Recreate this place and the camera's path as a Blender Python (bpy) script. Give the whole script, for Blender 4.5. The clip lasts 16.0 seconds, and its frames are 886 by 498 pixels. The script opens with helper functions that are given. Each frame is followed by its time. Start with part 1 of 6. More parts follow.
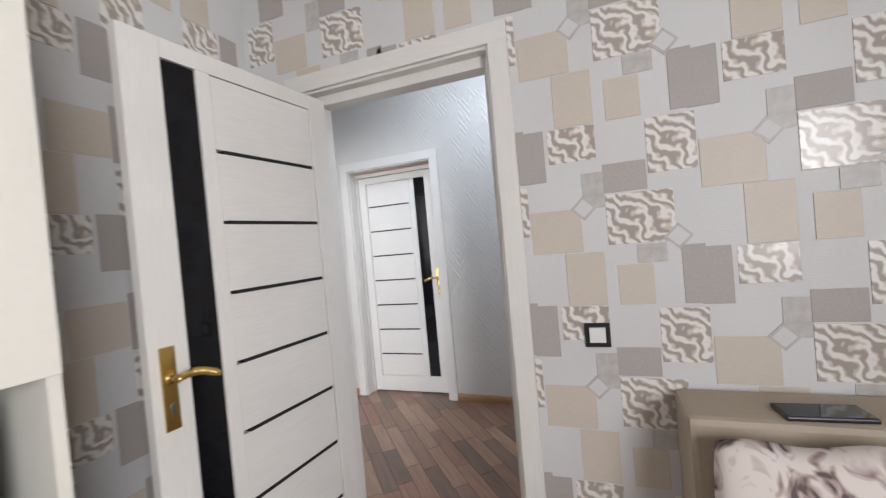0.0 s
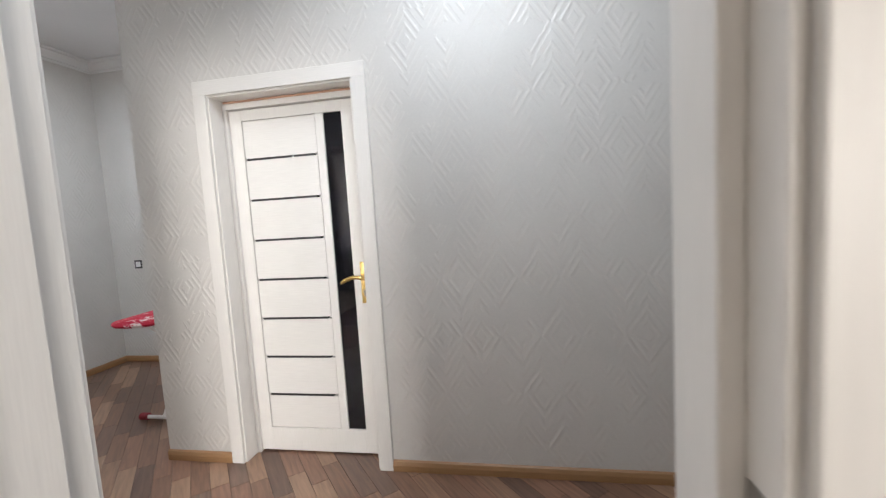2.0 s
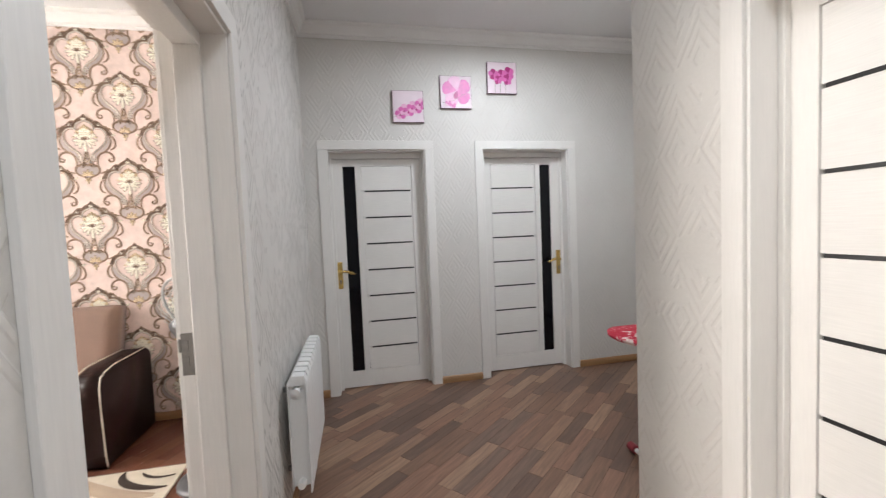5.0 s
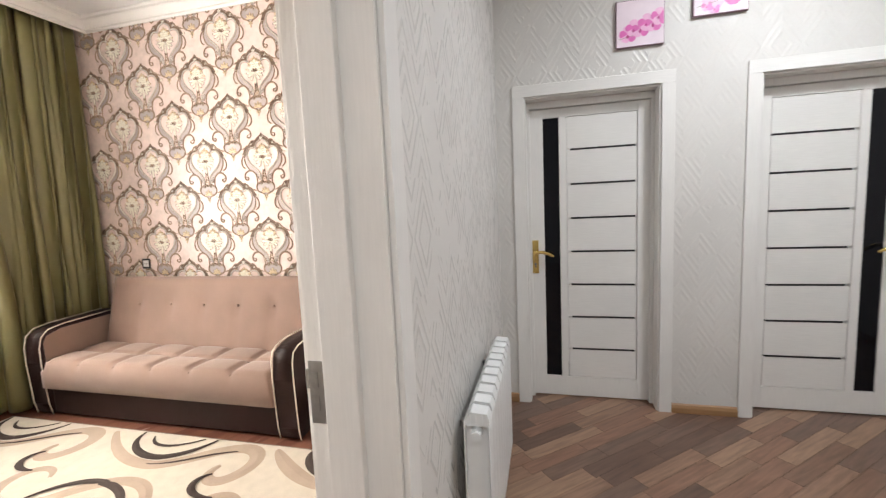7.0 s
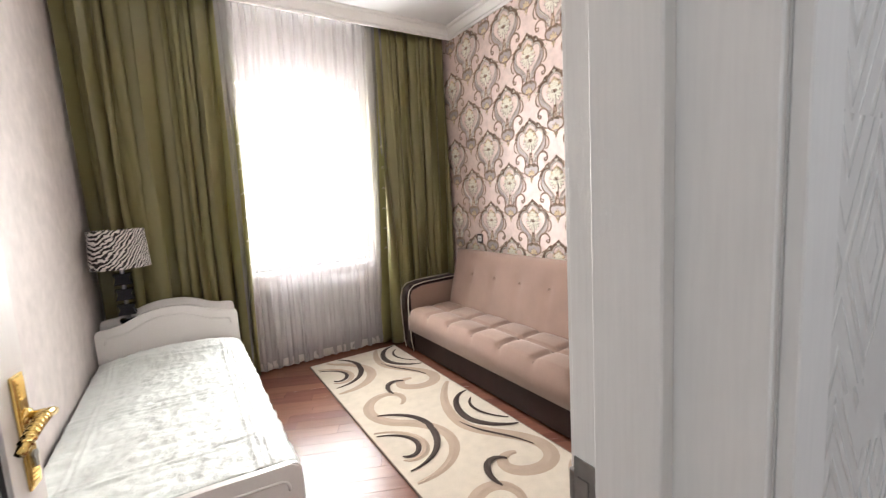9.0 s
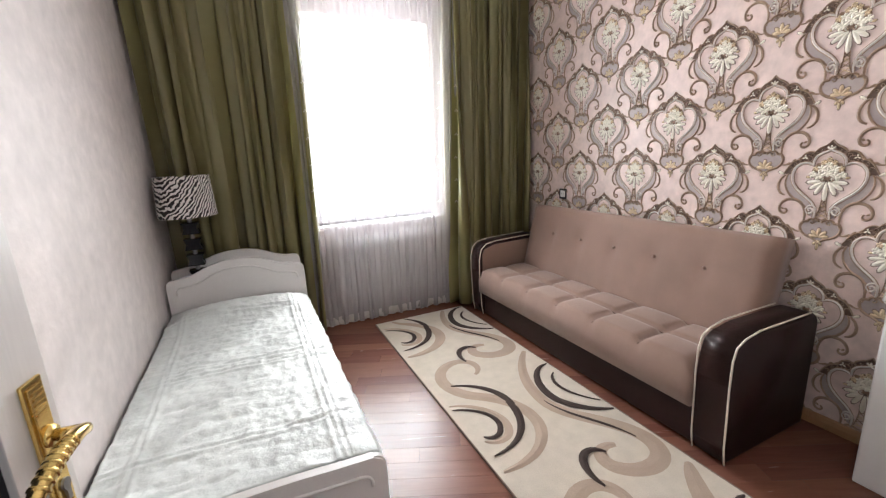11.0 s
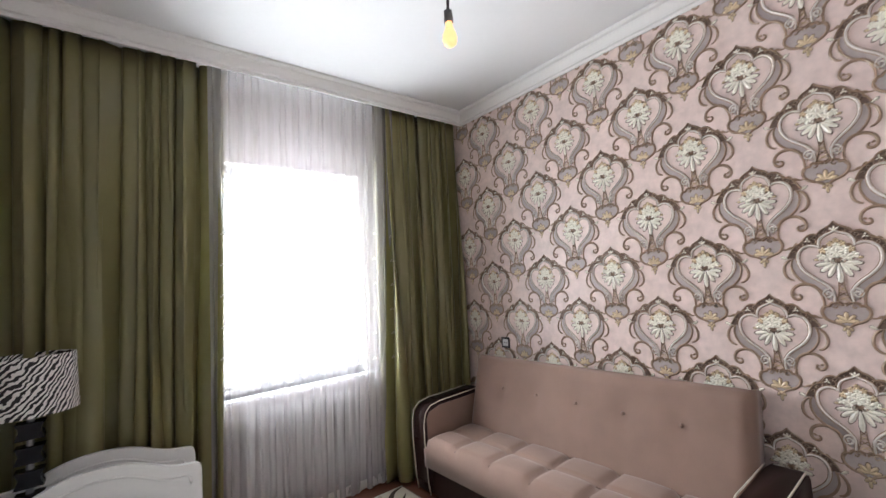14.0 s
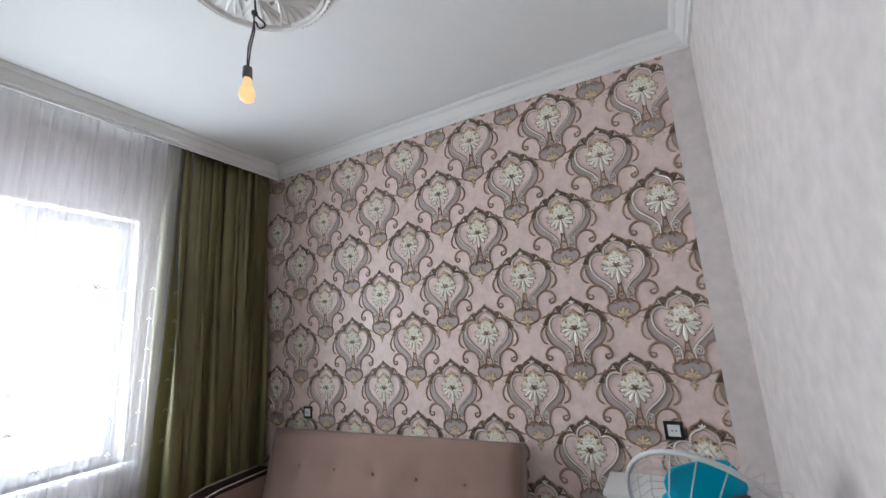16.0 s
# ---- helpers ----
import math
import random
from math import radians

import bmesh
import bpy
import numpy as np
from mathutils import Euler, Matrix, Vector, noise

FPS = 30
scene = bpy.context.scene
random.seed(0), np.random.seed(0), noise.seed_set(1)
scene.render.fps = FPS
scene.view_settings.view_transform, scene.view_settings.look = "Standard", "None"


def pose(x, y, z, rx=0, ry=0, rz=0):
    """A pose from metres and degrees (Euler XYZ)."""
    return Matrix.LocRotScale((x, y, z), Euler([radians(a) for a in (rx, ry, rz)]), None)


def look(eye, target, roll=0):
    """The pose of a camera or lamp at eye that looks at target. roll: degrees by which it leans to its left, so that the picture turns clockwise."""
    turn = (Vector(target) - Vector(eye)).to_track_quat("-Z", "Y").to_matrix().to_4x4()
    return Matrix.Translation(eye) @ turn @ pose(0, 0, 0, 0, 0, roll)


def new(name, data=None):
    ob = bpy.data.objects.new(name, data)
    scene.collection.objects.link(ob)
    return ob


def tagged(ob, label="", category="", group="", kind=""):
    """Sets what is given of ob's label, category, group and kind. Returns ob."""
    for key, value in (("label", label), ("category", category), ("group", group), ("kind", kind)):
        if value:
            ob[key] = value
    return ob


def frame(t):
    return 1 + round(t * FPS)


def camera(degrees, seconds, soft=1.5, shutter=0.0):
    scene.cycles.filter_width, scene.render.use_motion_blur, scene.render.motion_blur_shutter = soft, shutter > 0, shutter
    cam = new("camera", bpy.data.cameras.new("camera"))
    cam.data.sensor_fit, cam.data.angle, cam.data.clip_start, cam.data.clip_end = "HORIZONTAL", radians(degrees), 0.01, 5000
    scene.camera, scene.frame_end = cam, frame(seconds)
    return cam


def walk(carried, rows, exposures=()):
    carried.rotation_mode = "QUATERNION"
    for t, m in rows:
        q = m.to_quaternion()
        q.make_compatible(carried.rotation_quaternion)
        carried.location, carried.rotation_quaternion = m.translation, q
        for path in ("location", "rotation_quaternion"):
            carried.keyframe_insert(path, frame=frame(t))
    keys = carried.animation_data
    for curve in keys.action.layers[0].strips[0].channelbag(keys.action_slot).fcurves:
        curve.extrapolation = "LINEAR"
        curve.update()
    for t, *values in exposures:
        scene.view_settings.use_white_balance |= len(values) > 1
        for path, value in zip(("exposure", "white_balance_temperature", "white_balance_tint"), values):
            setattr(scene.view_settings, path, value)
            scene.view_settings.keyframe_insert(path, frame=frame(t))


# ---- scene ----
cam = camera(94.2, 16.0, 1.25, 0.25)
PATH = [
    (0, (0.43, 0.987, 1.37), (-0.287, 2.854, 1.34), -5.1),
    (0.5, (0.292, 1.313, 1.372), (-0.091, 3.274, 1.28), -4.8),
    (1, (0.119, 1.618, 1.358), (-0.022, 3.608, 1.222), -3.8),
    (1.5, (-0.007, 1.925, 1.357), (-0.161, 3.914, 1.209), -3.4),
    (2, (-0.108, 2.238, 1.394), (-0.457, 4.2, 1.219), -3.5),
    (2.5, (-0.295, 2.48, 1.405), (-0.857, 4.391, 1.234), -3.4),
    (3, (-0.432, 2.641, 1.398), (-1.342, 4.414, 1.235), -2.9),
    (3.5, (-0.45, 2.819, 1.406), (-1.671, 4.395, 1.244), -2.3),
    (4, (-0.531, 2.943, 1.402), (-2.071, 4.21, 1.244), -2.3),
    (4.5, (-0.66, 3.052, 1.423), (-2.464, 3.907, 1.301), -2.4),
    (5, (-0.706, 3.15, 1.423), (-2.66, 3.56, 1.315), -2.4),
    (5.2, (-0.711, 3.176, 1.419), (-2.69, 3.433, 1.294), -2.2),
    (7.3, (-1.572, 3.024, 1.434), (-3.453, 2.378, 1.223), -3.0),
    (7.5, (-1.63, 2.986, 1.436), (-3.461, 2.208, 1.23), -3.3),
    (8, (-1.712, 2.893, 1.441), (-3.34, 1.747, 1.252), -4.1),
    (8.5, (-1.798, 2.877, 1.452), (-3.126, 1.393, 1.265), -3.9),
    (9, (-1.839, 2.893, 1.44), (-2.893, 1.21, 1.2), -3.4),
    (9.5, (-1.81, 2.82, 1.444), (-2.71, 1.065, 1.109), -3.1),
    (9.7, (-1.807, 2.779, 1.429), (-2.673, 1.012, 1.072), -3.3),
    (11.8, (-1.854, 2.295, 1.417), (-2.66, 0.527, 0.945), -2.7),
    (12, (-1.838, 2.245, 1.401), (-2.689, 0.492, 0.953), -2.6),
    (12.5, (-1.774, 2.116, 1.429), (-2.725, 0.395, 1.062), -3.1),
    (13, (-1.726, 2.076, 1.484), (-2.772, 0.383, 1.283), -3.6),
    (13.5, (-1.728, 2.077, 1.537), (-2.861, 0.429, 1.502), -3.9),
    (14, (-1.744, 2.086, 1.57), (-3.0, 0.538, 1.729), -4.0),
    (14.5, (-1.759, 2.112, 1.589), (-3.152, 0.714, 1.914), -4.0),
    (15, (-1.78, 2.121, 1.599), (-3.317, 0.925, 2.055), -4.2),
    (15.5, (-1.8, 2.15, 1.607), (-3.465, 1.182, 2.147), -4.5),
    (16, (-1.85, 2.224, 1.583), (-3.591, 1.318, 1.967), -4.1),
]
EXPOSURES = [
    (0.0, -0.15, 6050, 10), (1.0, -0.05, 6150, 10), (2.0, 0.1, 6500, 10), (2.5, 0.2, 6700, 10), (3.5, 0.17, 6750, 10), (5.2, 0.17, 6750, 11),
    (7.5, 0.43, 6950, 11), (8.1, 0.4, 6800, 11), (8.7, 0.12, 6550, 11), (9.5, -0.08, 6350, 11),
    (12.0, -0.57, 6100, 12), (13.5, -0.58, 6100, 12), (14.5, -0.66, 5650, 6), (16.0, -1.03, 5600, 6),
]
walk(cam, [(t, look(eye, target, roll)) for t, eye, target, roll in PATH], EXPOSURES)
HALL_FLOOR_ANGLE = 131

# ---------------- light and world ----------------
world = bpy.data.worlds.new("sky")
scene.world = world
world.use_nodes = True
_wn = world.node_tree.nodes
_sky = _wn.new("ShaderNodeTexSky")
_sky.sky_type = "NISHITA"
_sky.sun_disc = False
_sky.sun_elevation = radians(24.5)
_sky.sun_rotation = radians(213)
_wn["Background"].inputs["Strength"].default_value = 0.12
world.node_tree.links.new(_sky.outputs["Color"], _wn["Background"].inputs["Color"])


def lamp(name, kind, energy, m, color=(1, 1, 1), size=0.2, size_y=None):
    data = bpy.data.lights.new(name, kind)
    data.energy, data.color = energy, color
    if kind == "AREA":
        data.size = size
        if size_y:
            data.shape, data.size_y = "RECTANGLE", size_y
    elif kind == "SUN":
        data.angle = radians(0.6)
    else:
        data.shadow_soft_size = size
    if kind == "AREA" and size_y:
        data.spread = radians(140)
    ob = new(name, data)
    ob.matrix_world = m
    return ob


SUN_FROM = (-1.25, -1.95, 1.05)
lamp("sun", "SUN", 2.6, look(SUN_FROM, (0, 0, 0)), (1.0, 0.95, 0.87))
lamp("bedroom_window_light", "AREA", 185, look((-2.86, -1.30, 1.70), (-2.86, 1.0, 1.69)), (1.0, 0.975, 0.945), 1.06, 1.62)
# daylight for the kitchen, its unseen window set east to brighten the open door
lamp("kitchen_added_window_light", "AREA", 76, look((2.19, -0.5, 1.65), (-0.5, 1.4, 1.4)), (1.0, 0.955, 0.905), 1.4, 1.4)
lamp("hall_lamp_light", "AREA", 24, look((-0.32, 3.4, 3.02), (-0.32, 3.4, 0)), (0.80, 0.89, 1.0), 0.5)
# added light with no known source, brightens the hall's far walls
lamp("hall_added_light_far", "AREA", 31, look((-3.2, 4.4, 3.02), (-3.2, 4.4, 0)), (0.80, 0.89, 1.0), 0.3)
lamp("bulb_light", "POINT", 3, pose(-2.80, 0.93, 2.53), (1.0, 0.72, 0.42), 0.03)

# ---------------- materials ----------------


def material(name, color, rough=0.6, metal=0.0, grain=None, bump=0.0, stretch=(1, 1, 1), spread=0.12,
             stain=0.06, fine=60.0, coarse=3.0, random_tint=0.0, spec=0.5, sheen=0.0, coat=0.0):
    """A surface with colour variation at two scales and fine relief."""
    m = bpy.data.materials.new(name)
    m.use_nodes = True
    nt = m.node_tree
    n, l = nt.nodes, nt.links
    bsdf = n["Principled BSDF"]
    bsdf.inputs["Roughness"].default_value = rough
    bsdf.inputs["Metallic"].default_value = metal
    bsdf.inputs["Specular IOR Level"].default_value = spec
    bsdf.inputs["Sheen Weight"].default_value = sheen
    bsdf.inputs["Coat Weight"].default_value = coat
    tc = n.new("ShaderNodeTexCoord")
    mp = n.new("ShaderNodeMapping")
    mp.inputs["Scale"].default_value = stretch
    l.new(tc.outputs["Object"], mp.inputs["Vector"])
    f = n.new("ShaderNodeTexNoise")
    f.inputs["Scale"].default_value, f.inputs["Detail"].default_value = fine, 6
    l.new(mp.outputs["Vector"], f.inputs["Vector"])
    c = n.new("ShaderNodeTexNoise")
    c.inputs["Scale"].default_value, c.inputs["Detail"].default_value = coarse, 3
    l.new(tc.outputs["Object"], c.inputs["Vector"])

    def scaled(k):
        return tuple(min(1.0, v * k) for v in color) + (1,)
    mix = n.new("ShaderNodeMix")
    mix.data_type = "RGBA"
    mix.inputs["A"].default_value, mix.inputs["B"].default_value = scaled(1 - spread), scaled(1 + spread)
    l.new(f.outputs["Fac"], mix.inputs["Factor"])
    mix2 = n.new("ShaderNodeMix")
    mix2.data_type, mix2.blend_type = "RGBA", "MULTIPLY"
    ramp = n.new("ShaderNodeMapRange")
    ramp.inputs["From Min"].default_value, ramp.inputs["From Max"].default_value = 0.35, 0.7
    ramp.inputs["To Min"].default_value, ramp.inputs["To Max"].default_value = 0.0, 1.0
    l.new(c.outputs["Fac"], ramp.inputs["Value"])
    l.new(ramp.outputs["Result"], mix2.inputs["Factor"])
    l.new(mix.outputs["Result"], mix2.inputs["A"])
    mix2.inputs["B"].default_value = (1 - stain, 1 - stain, 1 - stain, 1)
    out = mix2.outputs["Result"]
    if random_tint:
        info = n.new("ShaderNodeObjectInfo")
        hsv = n.new("ShaderNodeHueSaturation")
        mr = n.new("ShaderNodeMapRange")
        mr.inputs["To Min"].default_value, mr.inputs["To Max"].default_value = 1 - random_tint, 1 + random_tint
        l.new(info.outputs["Random"], mr.inputs["Value"])
        l.new(mr.outputs["Result"], hsv.inputs["Value"])
        l.new(out, hsv.inputs["Color"])
        out = hsv.outputs["Color"]
    l.new(out, bsdf.inputs["Base Color"])
    if bump:
        b = n.new("ShaderNodeBump")
        b.inputs["Strength"].default_value, b.inputs["Distance"].default_value = bump, 0.004
        l.new(f.outputs["Fac"], b.inputs["Height"])
        l.new(b.outputs["Normal"], bsdf.inputs["Normal"])
    return m


def math_node(n, l, op, a, b=None):
    node = n.new("ShaderNodeMath")
    node.operation = op
    for i, v in enumerate((a, b)):
        if v is None:
            continue
        if isinstance(v, (int, float)):
            node.inputs[i].default_value = v
        else:
            l.new(v, node.inputs[i])
    return node.outputs[0]


def diamond_wallpaper(name, axis):
    """Pale grey vinyl wallpaper embossed with glossy nested diamonds. axis: the horizontal coordinate that runs along the wall."""
    m = material(name, (0.66, 0.635, 0.60), 0.5, bump=0.06, fine=90, coarse=2.2, spread=0.05, stain=0.07)
    n, l = m.node_tree.nodes, m.node_tree.links
    bsdf = n["Principled BSDF"]
    tc = n.new("ShaderNodeTexCoord")
    sep = n.new("ShaderNodeSeparateXYZ")
    l.new(tc.outputs["Object"], sep.inputs["Vector"])
    u = math_node(n, l, "DIVIDE", sep.outputs[axis], 0.20)
    v = math_node(n, l, "DIVIDE", sep.outputs["Z"], 0.30)
    row = math_node(n, l, "FLOOR", v)
    u = math_node(n, l, "ADD", u, math_node(n, l, "MULTIPLY", row, 0.5))
    fu = math_node(n, l, "ABSOLUTE", math_node(n, l, "SUBTRACT", math_node(n, l, "FRACT", u), 0.5))
    fv = math_node(n, l, "ABSOLUTE", math_node(n, l, "SUBTRACT", math_node(n, l, "FRACT", v), 0.5))
    d = math_node(n, l, "ADD", fu, fv)
    rings = math_node(n, l, "PINGPONG", math_node(n, l, "MULTIPLY", d, 11.0), 1.0)
    line = math_node(n, l, "SMOOTH_MIN", math_node(n, l, "MAXIMUM", math_node(n, l, "MULTIPLY", math_node(n, l, "SUBTRACT", rings, 0.45), 4.0), 0.0), 1.0)
    # the embossed lines break off in patches
    ns = n.new("ShaderNodeTexNoise")
    ns.inputs["Scale"].default_value = 6
    l.new(tc.outputs["Object"], ns.inputs["Vector"])
    keep = math_node(n, l, "GREATER_THAN", ns.outputs["Fac"], 0.43)
    # alternate quadrants of the diamond carry the lines
    quad = math_node(n, l, "GREATER_THAN", math_node(n, l, "FRACT", math_node(n, l, "MULTIPLY", d, 1.6)), 0.18)
    line = math_node(n, l, "MULTIPLY", math_node(n, l, "MULTIPLY", line, keep), quad)
    rough = n.new("ShaderNodeMapRange")
    rough.inputs["To Min"].default_value, rough.inputs["To Max"].default_value = 0.5, 0.16
    l.new(line, rough.inputs["Value"])
    l.new(rough.outputs["Result"], bsdf.inputs["Roughness"])
    old = bsdf.inputs["Base Color"].links[0].from_socket
    # gloss put into the colour: the lines get a lighter base tone
    mix = n.new("ShaderNodeMix")
    mix.data_type = "RGBA"
    mix.inputs["B"].default_value = (0.755, 0.722, 0.678, 1)
    l.new(math_node(n, l, "MULTIPLY", line, 0.4), mix.inputs["Factor"])
    l.new(old, mix.inputs["A"])
    l.new(mix.outputs["Result"], bsdf.inputs["Base Color"])
    first = bsdf.inputs["Normal"].links[0].from_node
    b = n.new("ShaderNodeBump")
    b.inputs["Strength"].default_value, b.inputs["Distance"].default_value = 0.434, 0.003
    l.new(line, b.inputs["Height"])
    l.new(first.outputs["Normal"], b.inputs["Normal"])
    l.new(b.outputs["Normal"], bsdf.inputs["Normal"])
    return m


def zebra_cloth(name, scale, dark, light, width=0.5, distortion=6.0, way="Z"):
    m = material(name, light, 0.8)
    n, l = m.node_tree.nodes, m.node_tree.links
    w = n.new("ShaderNodeTexWave")
    w.inputs["Scale"].default_value, w.inputs["Distortion"].default_value = scale, distortion
    w.inputs["Detail"].default_value, w.inputs["Detail Scale"].default_value = 2, 1.2
    w.wave_type, w.bands_direction = "BANDS", way
    tc = n.new("ShaderNodeTexCoord")
    l.new(tc.outputs["Object"], w.inputs["Vector"])
    r = n.new("ShaderNodeValToRGB")
    r.color_ramp.elements[0].position, r.color_ramp.elements[1].position = width - 0.04, width + 0.04
    r.color_ramp.elements[0].color, r.color_ramp.elements[1].color = dark + (1,), light + (1,)
    l.new(w.outputs["Fac"], r.inputs["Fac"])
    l.new(r.outputs["Color"], n["Principled BSDF"].inputs["Base Color"])
    return m


def blossom_cloth(name, light, dark, mid, scale=9.0):
    m = material(name, light, 0.85)
    n, l = m.node_tree.nodes, m.node_tree.links
    tc = n.new("ShaderNodeTexCoord")
    ns = n.new("ShaderNodeTexNoise")
    ns.inputs["Scale"].default_value, ns.inputs["Detail"].default_value = scale, 2.0
    ns.inputs["Distortion"].default_value = 1.4
    l.new(tc.outputs["Object"], ns.inputs["Vector"])
    r = n.new("ShaderNodeValToRGB")
    e = r.color_ramp.elements
    e[0].position, e[0].color = 0.36, dark + (1,)
    e[1].position, e[1].color = 0.52, light + (1,)
    x = e.new(0.42)
    x.color = mid + (1,)
    l.new(ns.outputs["Fac"], r.inputs["Fac"])
    l.new(r.outputs["Color"], n["Principled BSDF"].inputs["Base Color"])
    return m


def sheer(name, opacity, color, glow=0.5):
    m = bpy.data.materials.new(name)
    m.use_nodes = True
    n, l = m.node_tree.nodes, m.node_tree.links
    n.remove(n["Principled BSDF"])
    tr, tl, df = n.new("ShaderNodeBsdfTransparent"), n.new("ShaderNodeBsdfTranslucent"), n.new("ShaderNodeBsdfDiffuse")
    tl.inputs["Color"].default_value = df.inputs["Color"].default_value = color + (1,)
    a, b = n.new("ShaderNodeMixShader"), n.new("ShaderNodeMixShader")
    a.inputs["Fac"].default_value = glow
    l.new(df.outputs[0], a.inputs[1])
    l.new(tl.outputs[0], a.inputs[2])
    ns = n.new("ShaderNodeTexNoise")
    ns.inputs["Scale"].default_value, ns.inputs["Detail"].default_value = 3.0, 5
    tc = n.new("ShaderNodeTexCoord")
    mp = n.new("ShaderNodeMapping")
    mp.inputs["Scale"].default_value = (14, 14, 0.10)
    l.new(tc.outputs["Object"], mp.inputs["Vector"])
    l.new(mp.outputs["Vector"], ns.inputs["Vector"])
    mr = n.new("ShaderNodeMapRange")
    mr.inputs["From Min"].default_value, mr.inputs["From Max"].default_value = 0.3, 0.7
    mr.inputs["To Min"].default_value, mr.inputs["To Max"].default_value = opacity * 0.95, opacity * 1.09
    l.new(ns.outputs["Fac"], mr.inputs["Value"])
    l.new(mr.outputs["Result"], b.inputs["Fac"])
    l.new(tr.outputs[0], b.inputs[1])
    l.new(a.outputs[0], b.inputs[2])
    l.new(b.outputs[0], n["Material Output"].inputs["Surface"])
    return m


def glowing(name, color, strength):
    m = bpy.data.materials.new(name)
    m.use_nodes = True
    b = m.node_tree.nodes["Principled BSDF"]
    b.inputs["Base Color"].default_value = color + (1,)
    b.inputs["Emission Color"].default_value = color + (1,)
    b.inputs["Emission Strength"].default_value = strength
    return m


def glass(name, color=(0.9, 0.95, 0.95), rough=0.02):
    m = bpy.data.materials.new(name)
    m.use_nodes = True
    b = m.node_tree.nodes["Principled BSDF"]
    b.inputs["Base Color"].default_value = color + (1,)
    b.inputs["Roughness"].default_value = rough
    b.inputs["Transmission Weight"].default_value = 1.0
    b.inputs["IOR"].default_value = 1.2
    return m


WHITE_WOOD = material("white_wood_film", (0.76, 0.735, 0.70), 0.45, stretch=(6, 6, 0.35), fine=30, bump=0.12, spread=0.07, stain=0.05)
WHITE_WOOD_H = material("white_wood_film_crosswise", (0.76, 0.735, 0.70), 0.45, stretch=(0.35, 0.35, 7), fine=30, bump=0.14, spread=0.08, stain=0.05)
BLACK_GLASS = material("black_lacquered_glass", (0.006, 0.006, 0.008), 0.05, spread=0.05, stain=0.0, spec=0.25)
BLACK_GROOVE = material("black_insert", (0.012, 0.011, 0.012), 0.35)
BRASS = material("polished_brass", (0.78, 0.56, 0.20), 0.2, 1.0, spread=0.1, stain=0.12, fine=120)
STEEL = material("dull_steel", (0.35, 0.34, 0.33), 0.4, 1.0, spread=0.2, stain=0.3)
HALL_PAPER_X = diamond_wallpaper("hall_wallpaper_along_x", "X")
HALL_PAPER_Y = diamond_wallpaper("hall_wallpaper_along_y", "Y")
PLASTER = material("ceiling_paint", (0.80, 0.80, 0.80), 0.75, bump=0.05, spread=0.02, stain=0.03, fine=40, coarse=1.5)
MOULD = material("moulding_paint", (0.82, 0.81, 0.79), 0.6, spread=0.03, stain=0.04)
BEDROOM_PAPER = material("bedroom_plain_wallpaper", (0.72, 0.66, 0.635), 0.5, bump=1.0, fine=17, coarse=13, spread=0.17, stain=0.10)
DAMASK_GROUND = material("damask_ground", (0.775, 0.63, 0.58), 0.36, bump=0.35, fine=38, coarse=17, spread=0.10, stain=0.16)
DAMASK_SILVER = material("damask_silver_line", (0.88, 0.83, 0.77), 0.25, 0.2, spread=0.10, fine=80, spec=0.8)
DAMASK_BRONZE = material("damask_bronze_line", (0.33, 0.225, 0.15), 0.3, 0.15, spread=0.3, fine=70, spec=0.7)
DAMASK_DARK = material("damask_dark_filigree", (0.15, 0.10, 0.075), 0.4, 0.15, spread=0.4, fine=120)
DAMASK_GREY = material("damask_grey_band", (0.42, 0.36, 0.345), 0.42, 0.05, spread=0.14, fine=50)
DAMASK_CREAM = material("damask_cream_petal", (0.90, 0.86, 0.74), 0.24, 0.0, spread=0.12, fine=90, spec=0.8)
DAMASK_GOLD = material("damask_gold_fleur", (0.66, 0.52, 0.33), 0.3, 0.1, spread=0.2, fine=90, spec=0.7)
KITCHEN_GROUND = material("kitchen_paper_ground", (0.66, 0.65, 0.65), 0.45, bump=0.3, stretch=(1, 1, 6), fine=60, spread=0.06)
KITCHEN_BEIGE = material("kitchen_paper_beige", (0.60, 0.535, 0.46), 0.45, bump=0.2, stretch=(1, 1, 5), fine=45, spread=0.08)
KITCHEN_GREY = material("kitchen_paper_grey", (0.42, 0.385, 0.36), 0.5, bump=0.4, fine=140, spread=0.1)
KITCHEN_WAVE = zebra_cloth("kitchen_paper_wave", 11.0, (0.40, 0.35, 0.315), (0.80, 0.78, 0.75), 0.40, 12.0, "DIAGONAL")
_ramp = next(x for x in KITCHEN_WAVE.node_tree.nodes if x.type == "VALTORGB").color_ramp
_ramp.elements[0].position, _ramp.elements[1].position = 0.22, 0.80
for _at, _c in ((0.36, (0.58, 0.52, 0.455, 1)), (0.60, (0.62, 0.56, 0.50, 1))):
    _e = _ramp.elements.new(_at)
    _e.color = _c
KITCHEN_WAVE.node_tree.nodes["Principled BSDF"].inputs["Roughness"].default_value = 0.22
KITCHEN_STONE = material("kitchen_paper_stone", (0.50, 0.48, 0.46), 0.4, bump=0.5, fine=35, spread=0.3)
OAK_SKIRT = material("oak_skirting", (0.34, 0.185, 0.085), 0.45, stretch=(0.4, 0.4, 8), fine=40, spread=0.2)
GREEN_CURTAIN = material("olive_satin_curtain", (0.20, 0.180, 0.078), 0.30, stretch=(9, 9, 0.3), fine=60, spread=0.15, bump=0.1, sheen=0.0, coarse=2)
